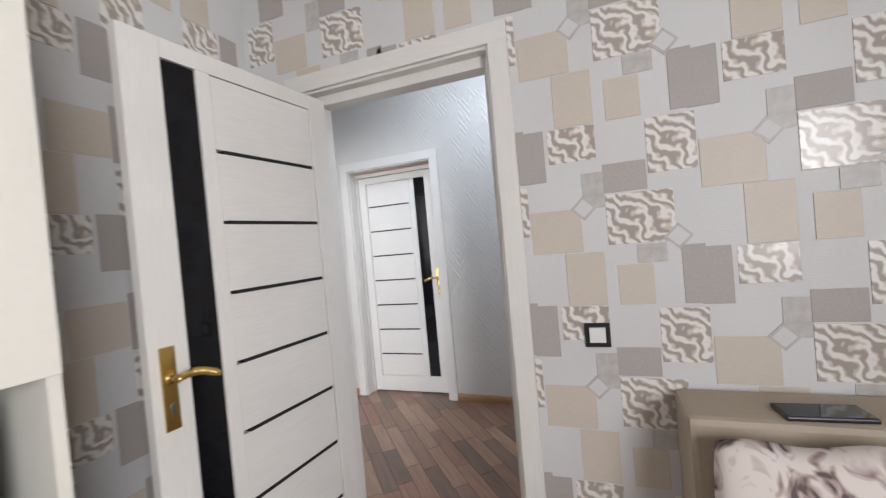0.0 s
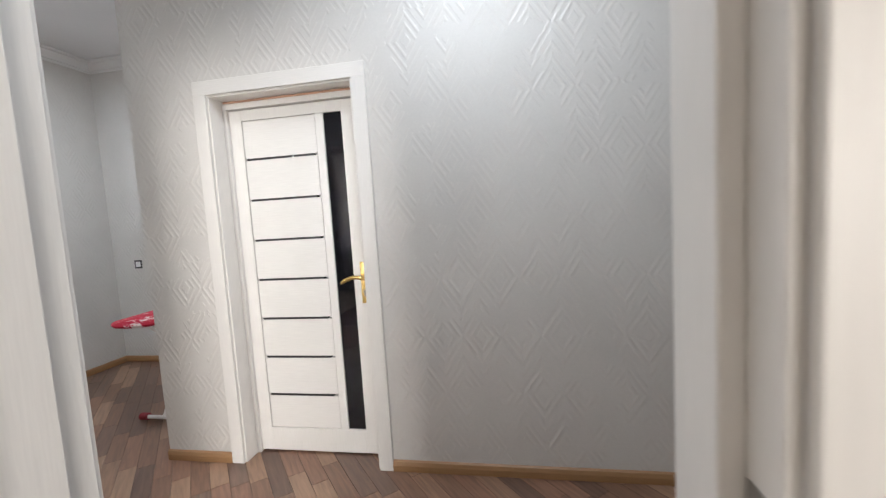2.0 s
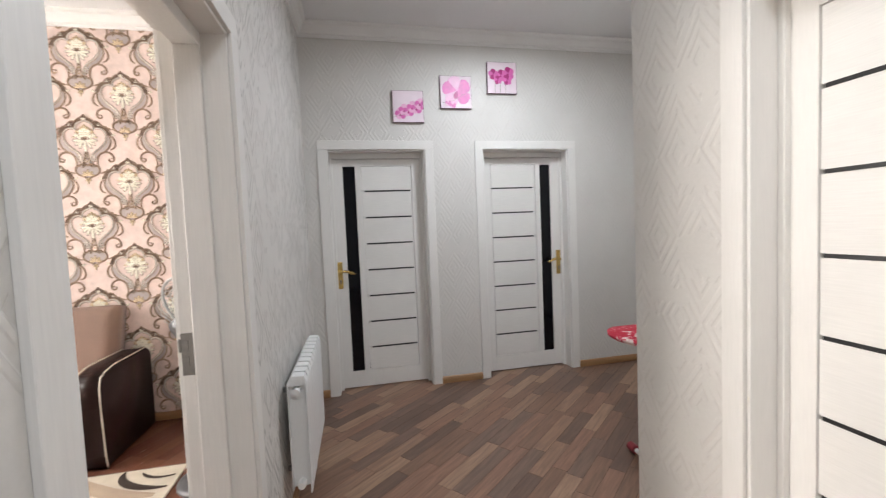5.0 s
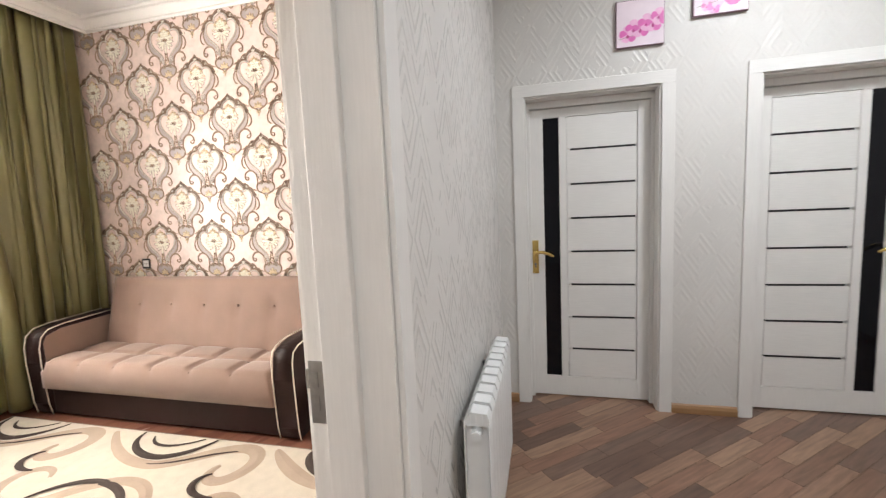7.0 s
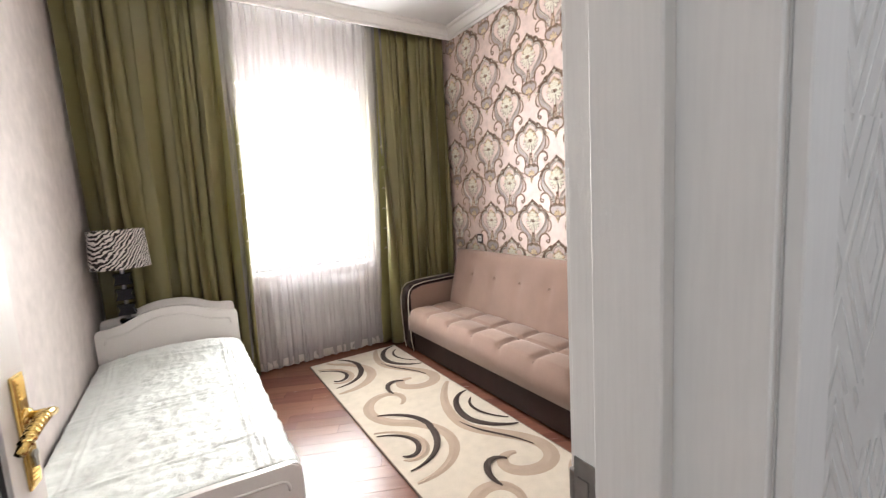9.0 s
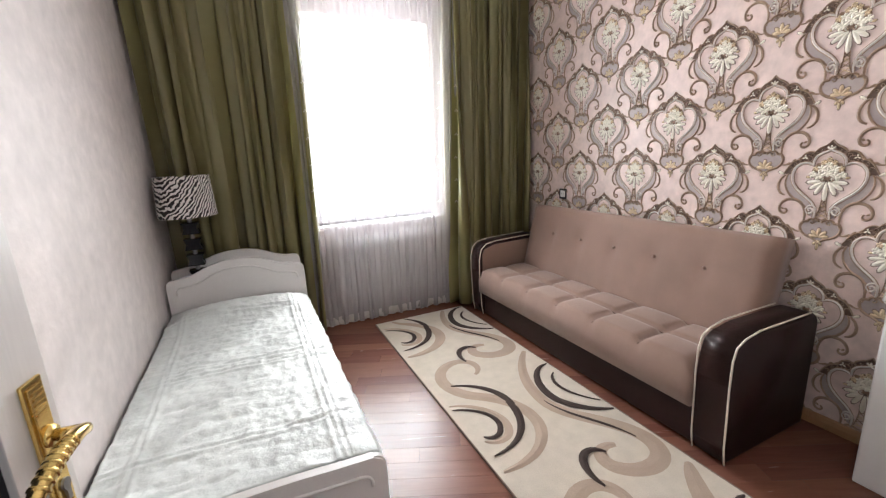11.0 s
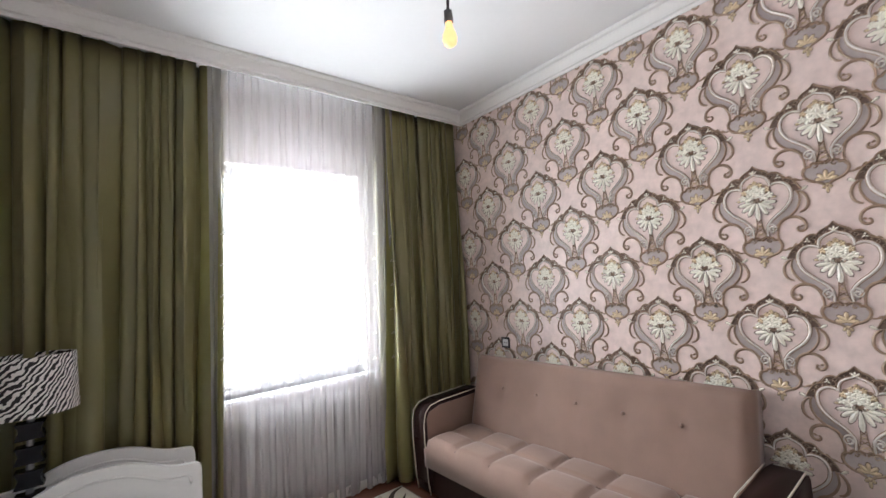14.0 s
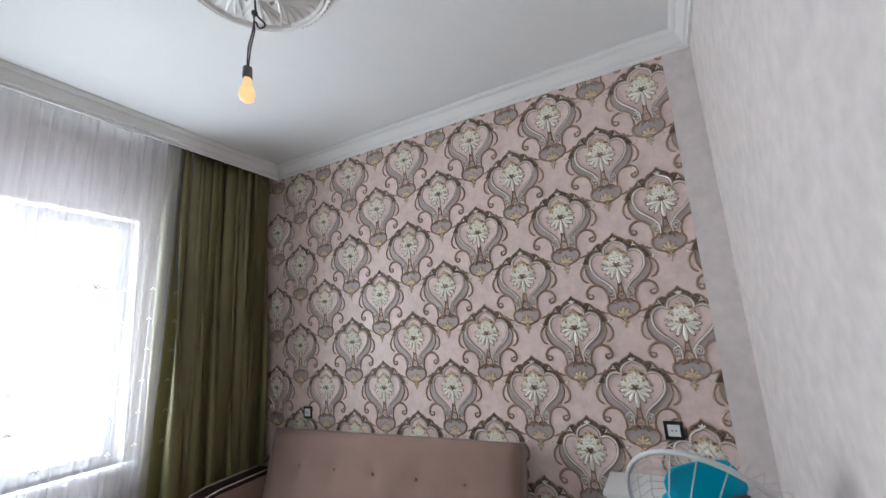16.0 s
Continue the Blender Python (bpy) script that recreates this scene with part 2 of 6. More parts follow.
_n, _l = GREEN_CURTAIN.node_tree.nodes, GREEN_CURTAIN.node_tree.links
_thin, _mix = _n.new("ShaderNodeBsdfTranslucent"), _n.new("ShaderNodeMixShader")
_thin.inputs["Color"].default_value = (0.34, 0.33, 0.10, 1)
_mix.inputs["Fac"].default_value = 0.15
_l.new(_n["Principled BSDF"].outputs[0], _mix.inputs[1])
_l.new(_thin.outputs[0], _mix.inputs[2])
_l.new(_mix.outputs[0], _n["Material Output"].inputs["Surface"])
TULLE = sheer("white_tulle", 0.38, (0.64, 0.62, 0.65), 0.11)
TULLE_DOT = material("tulle_embroidery", (0.55, 0.50, 0.45), 0.7)
VELOUR = material("beige_velour", (0.250, 0.158, 0.118), 0.85, bump=0.15, fine=220, coarse=5, spread=0.08, stain=0.12, sheen=0.22)
LEATHER = material("dark_brown_leatherette", (0.021, 0.0085, 0.0075), 0.42, bump=0.3, fine=160, coarse=6, spread=0.25, stain=0.1, spec=0.16)
PIPING = material("cream_piping", (0.72, 0.66, 0.55), 0.6)
BED_WHITE = material("white_bed_lacquer", (0.78, 0.765, 0.75), 0.35, spread=0.03, stain=0.05)
QUILT = material("pale_satin_quilt", (0.72, 0.775, 0.755), 0.42, bump=0.7, fine=75, coarse=14, spread=0.06, stain=0.07, sheen=0.2)
ZEBRA = zebra_cloth("zebra_shade_cloth", 22.0, (0.02, 0.018, 0.018), (0.72, 0.68, 0.64), 0.5, 7.0, "DIAGONAL")
LAMP_BLACK = material("black_ceramic", (0.010, 0.009, 0.012), 0.2, spec=0.2)
RUG_CREAM = material("cream_rug_pile", (0.58, 0.52, 0.43), 0.95, bump=0.7, fine=180, coarse=14, spread=0.12, stain=0.10)
RUG_TAN = material("tan_rug_pile", (0.40, 0.31, 0.235), 0.95, bump=0.7, fine=180, coarse=10, spread=0.15)
RUG_DARK = material("dark_rug_pile", (0.045, 0.028, 0.022), 0.95, bump=0.7, fine=180, coarse=10, spread=0.25)
RADIATOR = material("radiator_enamel", (0.80, 0.80, 0.79), 0.35, spread=0.03, stain=0.05)
PVC = material("white_pvc", (0.80, 0.82, 0.83), 0.35, spread=0.02)
RED_CLOTH = blossom_cloth("red_floral_cover", (0.46, 0.012, 0.035), (0.75, 0.62, 0.58), (0.55, 0.06, 0.10), 16)
PILLOW_CLOTH = blossom_cloth("floral_pillow_cloth", (0.74, 0.67, 0.62), (0.13, 0.10, 0.10), (0.40, 0.30, 0.29), 11)
BENCH_BEIGE = material("bench_beige", (0.42, 0.35, 0.27), 0.6, bump=0.2, spread=0.06)
BLACK_PLASTIC = material("black_plastic", (0.015, 0.014, 0.016), 0.35)
WHITE_PLASTIC = material("white_plastic", (0.80, 0.80, 0.79), 0.3, spread=0.02)
CABINET = material("cream_cabinet_gloss", (0.80, 0.77, 0.70), 0.22, spread=0.03)
DARK_TILE = material("dark_grey_worktop_wall", (0.14, 0.14, 0.15), 0.3, fine=40, spread=0.2)
LAMP_GLOW = glowing("lamp_diffuser", (0.95, 0.98, 1.0), 9.0)
BULB_GLOW = glowing("bulb_glass", (1.0, 0.52, 0.21), 1.9)
WIRE = material("brown_wire", (0.05, 0.03, 0.035), 0.5)
BLUE_BLADE = material("blue_plastic_blade", (0.02, 0.42, 0.62), 0.25, spread=0.05)
CLEAR_GUARD = material("pale_grey_plastic", (0.55, 0.55, 0.54), 0.3, spread=0.05)
GREY_PLASTIC = material("dark_grey_plastic", (0.10, 0.10, 0.105), 0.4)
PANE = glass("window_pane")


PETAL_PINK = material("petal_pink", (0.70, 0.13, 0.42), 0.4, fine=30, spread=0.3)
PETAL_LIGHT = material("petal_light_pink", (0.80, 0.42, 0.62), 0.4, fine=30, spread=0.2)
PETAL_DEEP = material("petal_deep_magenta", (0.42, 0.015, 0.17), 0.4, fine=30, spread=0.3)
CANVAS_PALE = material("canvas_pale_pink", (0.84, 0.70, 0.76), 0.5, fine=8, spread=0.1, coarse=7, stain=0.15)
CANVAS_EDGE = material("canvas_edge", (0.22, 0.12, 0.15), 0.6)
STALK = material("stalk_green", (0.16, 0.18, 0.07), 0.5)


def wood_floor(name, colors, rough, spread=0.25):
    """Laminate strips: every strip its own tone, with long grain."""
    m = bpy.data.materials.new(name)
    m.use_nodes = True
    n, l = m.node_tree.nodes, m.node_tree.links
    b = n["Principled BSDF"]
    tc = n.new("ShaderNodeTexCoord")
    uv = n.new("ShaderNodeUVMap")
    uv.uv_map = "grain"
    mp = n.new("ShaderNodeMapping")
    mp.inputs["Scale"].default_value = (2.2, 26, 1)
    l.new(uv.outputs["UV"], mp.inputs["Vector"])
    g = n.new("ShaderNodeTexNoise")
    g.inputs["Scale"].default_value, g.inputs["Detail"].default_value, g.inputs["Distortion"].default_value = 2.0, 6, 0.7
    l.new(mp.outputs["Vector"], g.inputs["Vector"])
    geo = n.new("ShaderNodeNewGeometry")
    info = n.new("ShaderNodeObjectInfo")
    rnd = math_node(n, l, "FRACT", math_node(n, l, "ADD", geo.outputs["Random Per Island"], info.outputs["Random"]))
    r = n.new("ShaderNodeValToRGB")
    r.color_ramp.interpolation = "CONSTANT"
    e = r.color_ramp.elements
    e[0].position, e[0].color = 0.0, colors[0] + (1,)
    e[1].position, e[1].color = 1 / len(colors), colors[1] + (1,)
    for i, c in enumerate(colors[2:], 2):
        e.new(i / len(colors)).color = c + (1,)
    l.new(rnd, r.inputs["Fac"])
    mr = n.new("ShaderNodeMapRange")
    mr.inputs["From Min"].default_value, mr.inputs["From Max"].default_value = 0.3, 0.7
    mr.inputs["To Min"].default_value, mr.inputs["To Max"].default_value = 1 - spread, 1 + spread
    l.new(g.outputs["Fac"], mr.inputs["Value"])
    hsv = n.new("ShaderNodeHueSaturation")
    l.new(r.outputs["Color"], hsv.inputs["Color"])
    l.new(mr.outputs["Result"], hsv.inputs["Value"])
    l.new(hsv.outputs["Color"], b.inputs["Base Color"])
    rr = n.new("ShaderNodeMapRange")
    rr.inputs["To Min"].default_value, rr.inputs["To Max"].default_value = rough - 0.06, rough + 0.1
    l.new(g.outputs["Fac"], rr.inputs["Value"])
    l.new(rr.outputs["Result"], b.inputs["Roughness"])
    bp = n.new("ShaderNodeBump")
    bp.inputs["Strength"].default_value, bp.inputs["Distance"].default_value = 0.12, 0.002
    l.new(g.outputs["Fac"], bp.inputs["Height"])
    l.new(bp.outputs["Normal"], b.inputs["Normal"])
    return m


HALL_WOOD = wood_floor("walnut_laminate", ((0.195, 0.108, 0.070), (0.255, 0.148, 0.096), (0.135, 0.078, 0.055), (0.30, 0.182, 0.118), (0.165, 0.10, 0.072), (0.235, 0.126, 0.082)), 0.34)
BED_WOOD = wood_floor("mahogany_laminate", ((0.175, 0.072, 0.045), (0.20, 0.085, 0.055), (0.15, 0.06, 0.04), (0.185, 0.078, 0.052)), 0.22, 0.09)
SUBFLOOR = material("dark_joint", (0.07, 0.045, 0.03), 0.8)

# ---------------- mesh helpers ----------------


def finish(name, bm, mat, smooth=False):
    me = bpy.data.meshes.new(name)
    bmesh.ops.recalc_face_normals(bm, faces=bm.faces[:])
    bm.to_mesh(me)
    bm.free()
    for mm in (mat if isinstance(mat, (list, tuple)) else [mat]):
        me.materials.append(mm)
    if smooth:
        for p in me.polygons:
            p.use_smooth = True
    return me


def part(name, bm, mat, parent=None, label="", smooth=False, m=None):
    ob = new(name, finish(name, bm, mat, smooth))
    if parent is not None:
        ob.parent = parent
    if m is not None:
        ob.matrix_basis = m
    if label:
        ob["label"] = label
    return ob


def thing(name, label, category, m=None, group=""):
    ob = new(name)
    ob.empty_display_size = 0.1
    if m is not None:
        ob.matrix_basis = m
    return tagged(ob, label, category, group)


def structure(name, bm, mat, label, category, smooth=False):
    return tagged(part(name, bm, mat, smooth=smooth), label, category, kind="structure")


def box(bm, a, b, bevel=0.0, seg=2, mat=0):
    x0, y0, z0 = (min(p, q) for p, q in zip(a, b))
    x1, y1, z1 = (max(p, q) for p, q in zip(a, b))
    v = [bm.verts.new(c) for c in ((x0, y0, z0), (x1, y0, z0), (x1, y1, z0), (x0, y1, z0), (x0, y0, z1), (x1, y0, z1), (x1, y1, z1), (x0, y1, z1))]
    f = [bm.faces.new([v[i] for i in q]) for q in ((0, 3, 2, 1), (4, 5, 6, 7), (0, 1, 5, 4), (1, 2, 6, 5), (2, 3, 7, 6), (3, 0, 4, 7))]
    for q in f:
        q.material_index = mat
    if bevel:
        edges = list({e for q in f for e in q.edges})
        bmesh.ops.bevel(bm, geom=edges, offset=bevel, segments=seg, profile=0.6, affect="EDGES")
    return bm


def boxes(*items, bevel=0.0):
    bm = bmesh.new()
    for a, b in items:
        box(bm, a, b, bevel)
    return bm


def prism(bm, pts, to3, depth_a, depth_b, mat=0):
    """An outline pushed from depth_a to depth_b; to3(u, v, d) gives the place."""
    a = [bm.verts.new(to3(u, v, depth_a)) for u, v in pts]
    b = [bm.verts.new(to3(u, v, depth_b)) for u, v in pts]
    k = len(pts)
    fs = [bm.faces.new(a), bm.faces.new(b[::-1])]
    for i in range(k):
        fs.append(bm.faces.new((a[i], b[i], b[(i + 1) % k], a[(i + 1) % k])))
    for f in fs:
        f.material_index = mat
    return bm


def tube(bm, pts, r, seg=8, mat=0):
    """A round bar along points; r: one radius or one for each point."""
    pts = [Vector(p) for p in pts]
    rs = r if isinstance(r, (list, tuple)) else [r] * len(pts)
    rings = []
    side = None
    for i, p in enumerate(pts):
        t = (pts[min(i + 1, len(pts) - 1)] - pts[max(i - 1, 0)]).normalized()
        if side is None:
            side = t.orthogonal().normalized()
        side = (side - t * side.dot(t)).normalized()
        up = t.cross(side)
        rings.append([bm.verts.new(p + (side * math.cos(2 * math.pi * k / seg) + up * math.sin(2 * math.pi * k / seg)) * rs[i]) for k in range(seg)])
    for a, b in zip(rings, rings[1:]):
        for k in range(seg):
            bm.faces.new((a[k], a[(k + 1) % seg], b[(k + 1) % seg], b[k])).material_index = mat
    bm.faces.new(rings[0][::-1]).material_index = mat
    bm.faces.new(rings[-1]).material_index = mat
    return bm


def lathe(bm, prof, seg=32, c=(0, 0), mat=0, ripple=None):
    """Turned shape: prof of (radius, z) round the upright through c."""
    rings = []
    for r, z in prof:
        ring = []
        for k in range(seg):
            a = 2 * math.pi * k / seg
            rr = r * (ripple(a, r, z) if ripple else 1)
            ring.append(bm.verts.new((c[0] + rr * math.cos(a), c[1] + rr * math.sin(a), z)))
        rings.append(ring)
    for a, b in zip(rings, rings[1:]):
        for k in range(seg):
            bm.faces.new((a[k], a[(k + 1) % seg], b[(k + 1) % seg], b[k])).material_index = mat
    if prof[0][0] > 1e-5:
        bm.faces.new(rings[0][::-1])
    if prof[-1][0] > 1e-5:
        bm.faces.new(rings[-1])
    return bm


def bezier(p0, p1, p2, p3, k=10):
    out = []
    for i in range(k + 1):
        t = i / k
        s = 1 - t
        out.append(tuple(s ** 3 * a + 3 * s * s * t * b + 3 * s * t * t * c + t ** 3 * d for a, b, c, d in zip(p0, p1, p2, p3)))
    return out


def ribbon(bm, pts, w0, w1, z0, z1, mat=0, arch=True):
    """A raised strip along 2-D points in the XY plane; width swells from w0 at the ends to w1 in the middle."""
    k = len(pts)
    rows = []
    for i, p in enumerate(pts):
        a, b = pts[max(i - 1, 0)], pts[min(i + 1, k - 1)]
        dx, dy = b[0] - a[0], b[1] - a[1]
        d = math.hypot(dx, dy) or 1
        nx, ny = -dy / d, dx / d
        w = w0 + (w1 - w0) * max(0.0, math.sin(math.pi * i / (k - 1))) ** 0.7
        rows.append((bm.verts.new((p[0] + nx * w / 2, p[1] + ny * w / 2, z0)), bm.verts.new((p[0], p[1], z1 if arch else z0 + 0.0001)), bm.verts.new((p[0] - nx * w / 2, p[1] - ny * w / 2, z0))))
    for a, b in zip(rows, rows[1:]):
        for j in (0, 1):
            bm.faces.new((a[j], a[j + 1], b[j + 1], b[j])).material_index = mat
    return bm


def wall(name, axis, along, depth, height, openings, mat, label):
    """A wall along 'x' or 'y', with rectangular openings (a0, a1, z0, z1) right through it."""
    bm = bmesh.new()
    cuts = sorted({along[0], along[1], *(o[0] for o in openings), *(o[1] for o in openings)})
    for a0, a1 in zip(cuts, cuts[1:]):
        mid = (a0 + a1) / 2
        z = [0.0]
        for o in sorted((o for o in openings if o[0] < mid < o[1]), key=lambda o: o[2]):
            z += [o[2], o[3]]
        z.append(height)
        for z0, z1 in zip(z[::2], z[1::2]):
            if z1 - z0 > 1e-4:
                if axis == "x":
                    box(bm, (a0, depth[0], z0), (a1, depth[1], z1))
                else:
                    box(bm, (depth[0], a0, z0), (depth[1], a1, z1))
    bmesh.ops.remove_doubles(bm, verts=bm.verts[:], dist=1e-5)
    return structure(name, bm, mat, label, "wall")


# ---------------- the shell ----------------
TOP = 3.13
DOOR_H = 2.107
K0, K1 = -0.800, 0.085       # kitchen doorway
B0, B1 = -2.247, -1.345       # bedroom doorway
A0, A1 = -1.734, -0.897      # bathroom doorway in the wall across the corridor
E1, E2 = (2.944, 3.778), (4.311, 5.150)   # doorways in the end wall
YA = 4.303
YS = 2.76                    # corridor face of the wall shared with kitchen and bedroom
XE = -4.32
WIN = (-3.40, -2.32, 0.88, 2.52)

wall("wall_hall_south", "x", (XE - 0.12, 2.2), (2.67, YS), TOP, [(K0, K1, 0, DOOR_H), (B0, B1, 0, DOOR_H)], HALL_PAPER_X, "pale grey corridor wall with embossed diamond wallpaper")
wall("wall_kitchen_north", "x", (-1.10, 2.2), (2.55, 2.668), TOP, [(K0, K1, 0, DOOR_H)], KITCHEN_GROUND, "kitchen wall papered in a patchwork of pale textured blocks")
wall("wall_bedroom_north", "x", (-4.27, -1.26), (2.55, 2.668), TOP, [(B0, B1, 0, DOOR_H)], BEDROOM_PAPER, "plain pinkish bedroom wall beside the door")
wall("wall_bath", "x", (-2.24, 2.2), (YA, YA + 0.24), TOP, [(A0, A1, 0, DOOR_H)], HALL_PAPER_X, "pale grey wall with glossy embossed diamonds round a door")
wall("wall_bath_side", "y", (YA + 0.24, 6.0), (-2.24, -2.12), TOP, [], HALL_PAPER_Y, "pale grey wallpapered side wall in the hall")
wall("wall_hall_end", "y", (YS, 6.0), (XE - 0.24, XE), TOP, [(*E1, 0, DOOR_H), (*E2, 0, DOOR_H)], HALL_PAPER_Y, "pale grey end wall of the hall with two doors")
wall("wall_hall_back", "x", (XE, -2.24), (5.93, 6.05), TOP, [], HALL_PAPER_X, "pale grey back wall of the hall")
wall("wall_hall_east", "y", (YS, YA), (2.2, 2.32), TOP, [], HALL_PAPER_Y, "plain grey wall closing the corridor")
wall("wall_damask", "y", (-1.35, 2.668), (-4.39, -4.27), TOP, [], DAMASK_GROUND, "dusty pink bedroom wall with raised damask wallpaper")
wall("wall_window", "x", (-4.27, -1.26), (-1.32, -1.06), TOP, [WIN], BEDROOM_PAPER, "plain bedroom wall round a tall window")
wall("wall_bed", "y", (-1.35, 2.55), (-1.26, -1.18), TOP, [], BEDROOM_PAPER, "plain pinkish textured wall beside the bed")
wall("wall_kitchen_west", "y", (-1.62, 2.55), (-1.178, -1.10), TOP, [], KITCHEN_GROUND, "kitchen side wall papered in a patchwork of blocks")
wall("wall_kitchen_south", "x", (-1.10, 2.2), (-1.62, -1.5), TOP, [], PLASTER, "plain white kitchen wall closing the room")
wall("wall_kitchen_east", "y", (-1.62, 2.668), (2.2, 2.32), TOP, [(-1.2, 0.2, 0.9, 2.4)], KITCHEN_GROUND, "plain kitchen wall with an added, unseen window")
structure("wall_bathroom_dark", boxes(((-2.12, 5.2, 0), (0.2, 5.3, TOP))), PLASTER, "plain wall behind the closed door", "wall")
structure("wall_outer_west", boxes(((XE - 0.9, 2.6, 0), (XE - 0.8, 6.0, TOP))), PLASTER, "plain wall behind the closed doors", "wall")

for nm, a, b in (("ceiling_hall", (XE - 0.1, 2.67, TOP), (2.3, 6.05, TOP + 0.1)), ("ceiling_bedroom", (-4.35, -1.3, 3.09), (-1.2, 2.6, 3.23)), ("ceiling_kitchen", (-1.15, -1.6, TOP), (2.3, 2.668, TOP + 0.1))):
    structure(nm, boxes((a, b)), PLASTER, "smooth matt white ceiling", "ceiling")
structure("floor_base", boxes(((XE - 0.9, -1.62, -0.12), (2.32, 6.05, -0.012))), SUBFLOOR, "dark screed under the laminate strips", "floor")
structure("ground", boxes(((-60, -80, -0.6), (60, 60, -0.5))), material("yard_ground", (0.30, 0.29, 0.27), 0.9, spread=0.3, coarse=0.4), "pale bare ground outside the house", "ground")


def cornice(name, path_axis, a0, a1, at, z0, z1, into, label, deep=0.085):
    """A stepped white moulding along a wall. into: +1 or -1, the side on which the room lies."""
    h = z1 - z0
    prof = [(0, 0), (0.012, 0), (0.016, h * 0.16), (0.03, h * 0.2), (0.034, h * 0.34), (deep * 0.62, h * 0.66), (deep * 0.66, h * 0.78), (deep * 0.9, h * 0.82), (deep, h * 0.9), (deep, h), (0, h)]
    bm = bmesh.new()
    if path_axis == "x":
        prism(bm, prof, lambda u, v, d: (d, at + into * u, z0 + v), a0, a1)
    else:
        prism(bm, prof, lambda u, v, d: (at + into * u, d, z0 + v), a0, a1)
    return structure(name, bm, MOULD, label, "cornice")


cornice("cornice_hall_end", "y", YS, 5.93, XE, 3.02, TOP, 1, "stepped white plaster cornice in the hall")
cornice("cornice_hall_south", "x", XE, 2.2, YS, 3.02, TOP, 1, "stepped white plaster cornice in the hall")
cornice("cornice_hall_back", "x", XE, -2.24, 5.93, 3.02, TOP, -1, "stepped white plaster cornice in the hall")
cornice("cornice_hall_bath", "x", -2.24, 2.2, YA, 3.02, TOP, -1, "stepped white plaster cornice in the hall")
cornice("cornice_damask", "y", -0.62, 2.55, -4.27, 2.985, 3.09, 1, "stepped white cornice above the damask wall")
cornice("cornice_bedroom_north", "x", -4.27, -1.26, 2.55, 2.985, 3.09, -1, "stepped white cornice in the bedroom")
cornice("cornice_bed_wall", "y", -0.62, 2.55, -1.26, 2.985, 3.09, -1, "stepped white cornice in the bedroom")
cornice("cornice_curtain_box", "x", -4.27, -1.26, -0.64, 2.985, 3.09, 1, "stepped white cornice hiding the curtain track")


def skirting(name, axis, a0, a1, at, into):
    prof = [(0, 0.002), (0.018, 0.002), (0.018, 0.035), (0.012, 0.055), (0.004, 0.062), (0, 0.062)]
    bm = bmesh.new()
    if axis == "x":
        prism(bm, prof, lambda u, v, d: (d, at + into * u, v), a0, a1)
    else:
        prism(bm, prof, lambda u, v, d: (at + into * u, d, v), a0, a1)
    return structure(name, bm, OAK_SKIRT, "low oak-brown wooden skirting board", "skirting")


CW = 0.075
skirting("baseboard_bath_west", "x", -2.24, A0 - CW, YA, -1)
skirting("baseboard_bath_east", "x", A1 + CW, 2.2, YA, -1)
skirting("baseboard_bath_side", "y", YA, 5.93, -2.24, -1)
skirting("baseboard_end_a", "y", YS, E1[0] - CW, XE, 1)
skirting("baseboard_end_b", "y", E1[1] + CW, E2[0] - CW, XE, 1)
skirting("baseboard_end_c", "y", E2[1] + CW, 5.93, XE, 1)
skirting("baseboard_back", "x", XE, -2.24, 5.93, -1)
skirting("baseboard_south_a", "x", XE, B0 - CW, YS, 1)
skirting("baseboard_south_b", "x", B1 + CW, K0 - CW, YS, 1)
skirting("baseboard_damask", "y", -1.06, 2.55, -4.27, 1)
skirting("baseboard_window", "x", -4.27, -1.26, -1.06, 1)
skirting("baseboard_bed_wall", "y", -1.06, 2.55, -1.26, -1)

# ---------------- doors ----------------
LINES = [1.765 - i * 1.402 / 6 for i in range(7)]


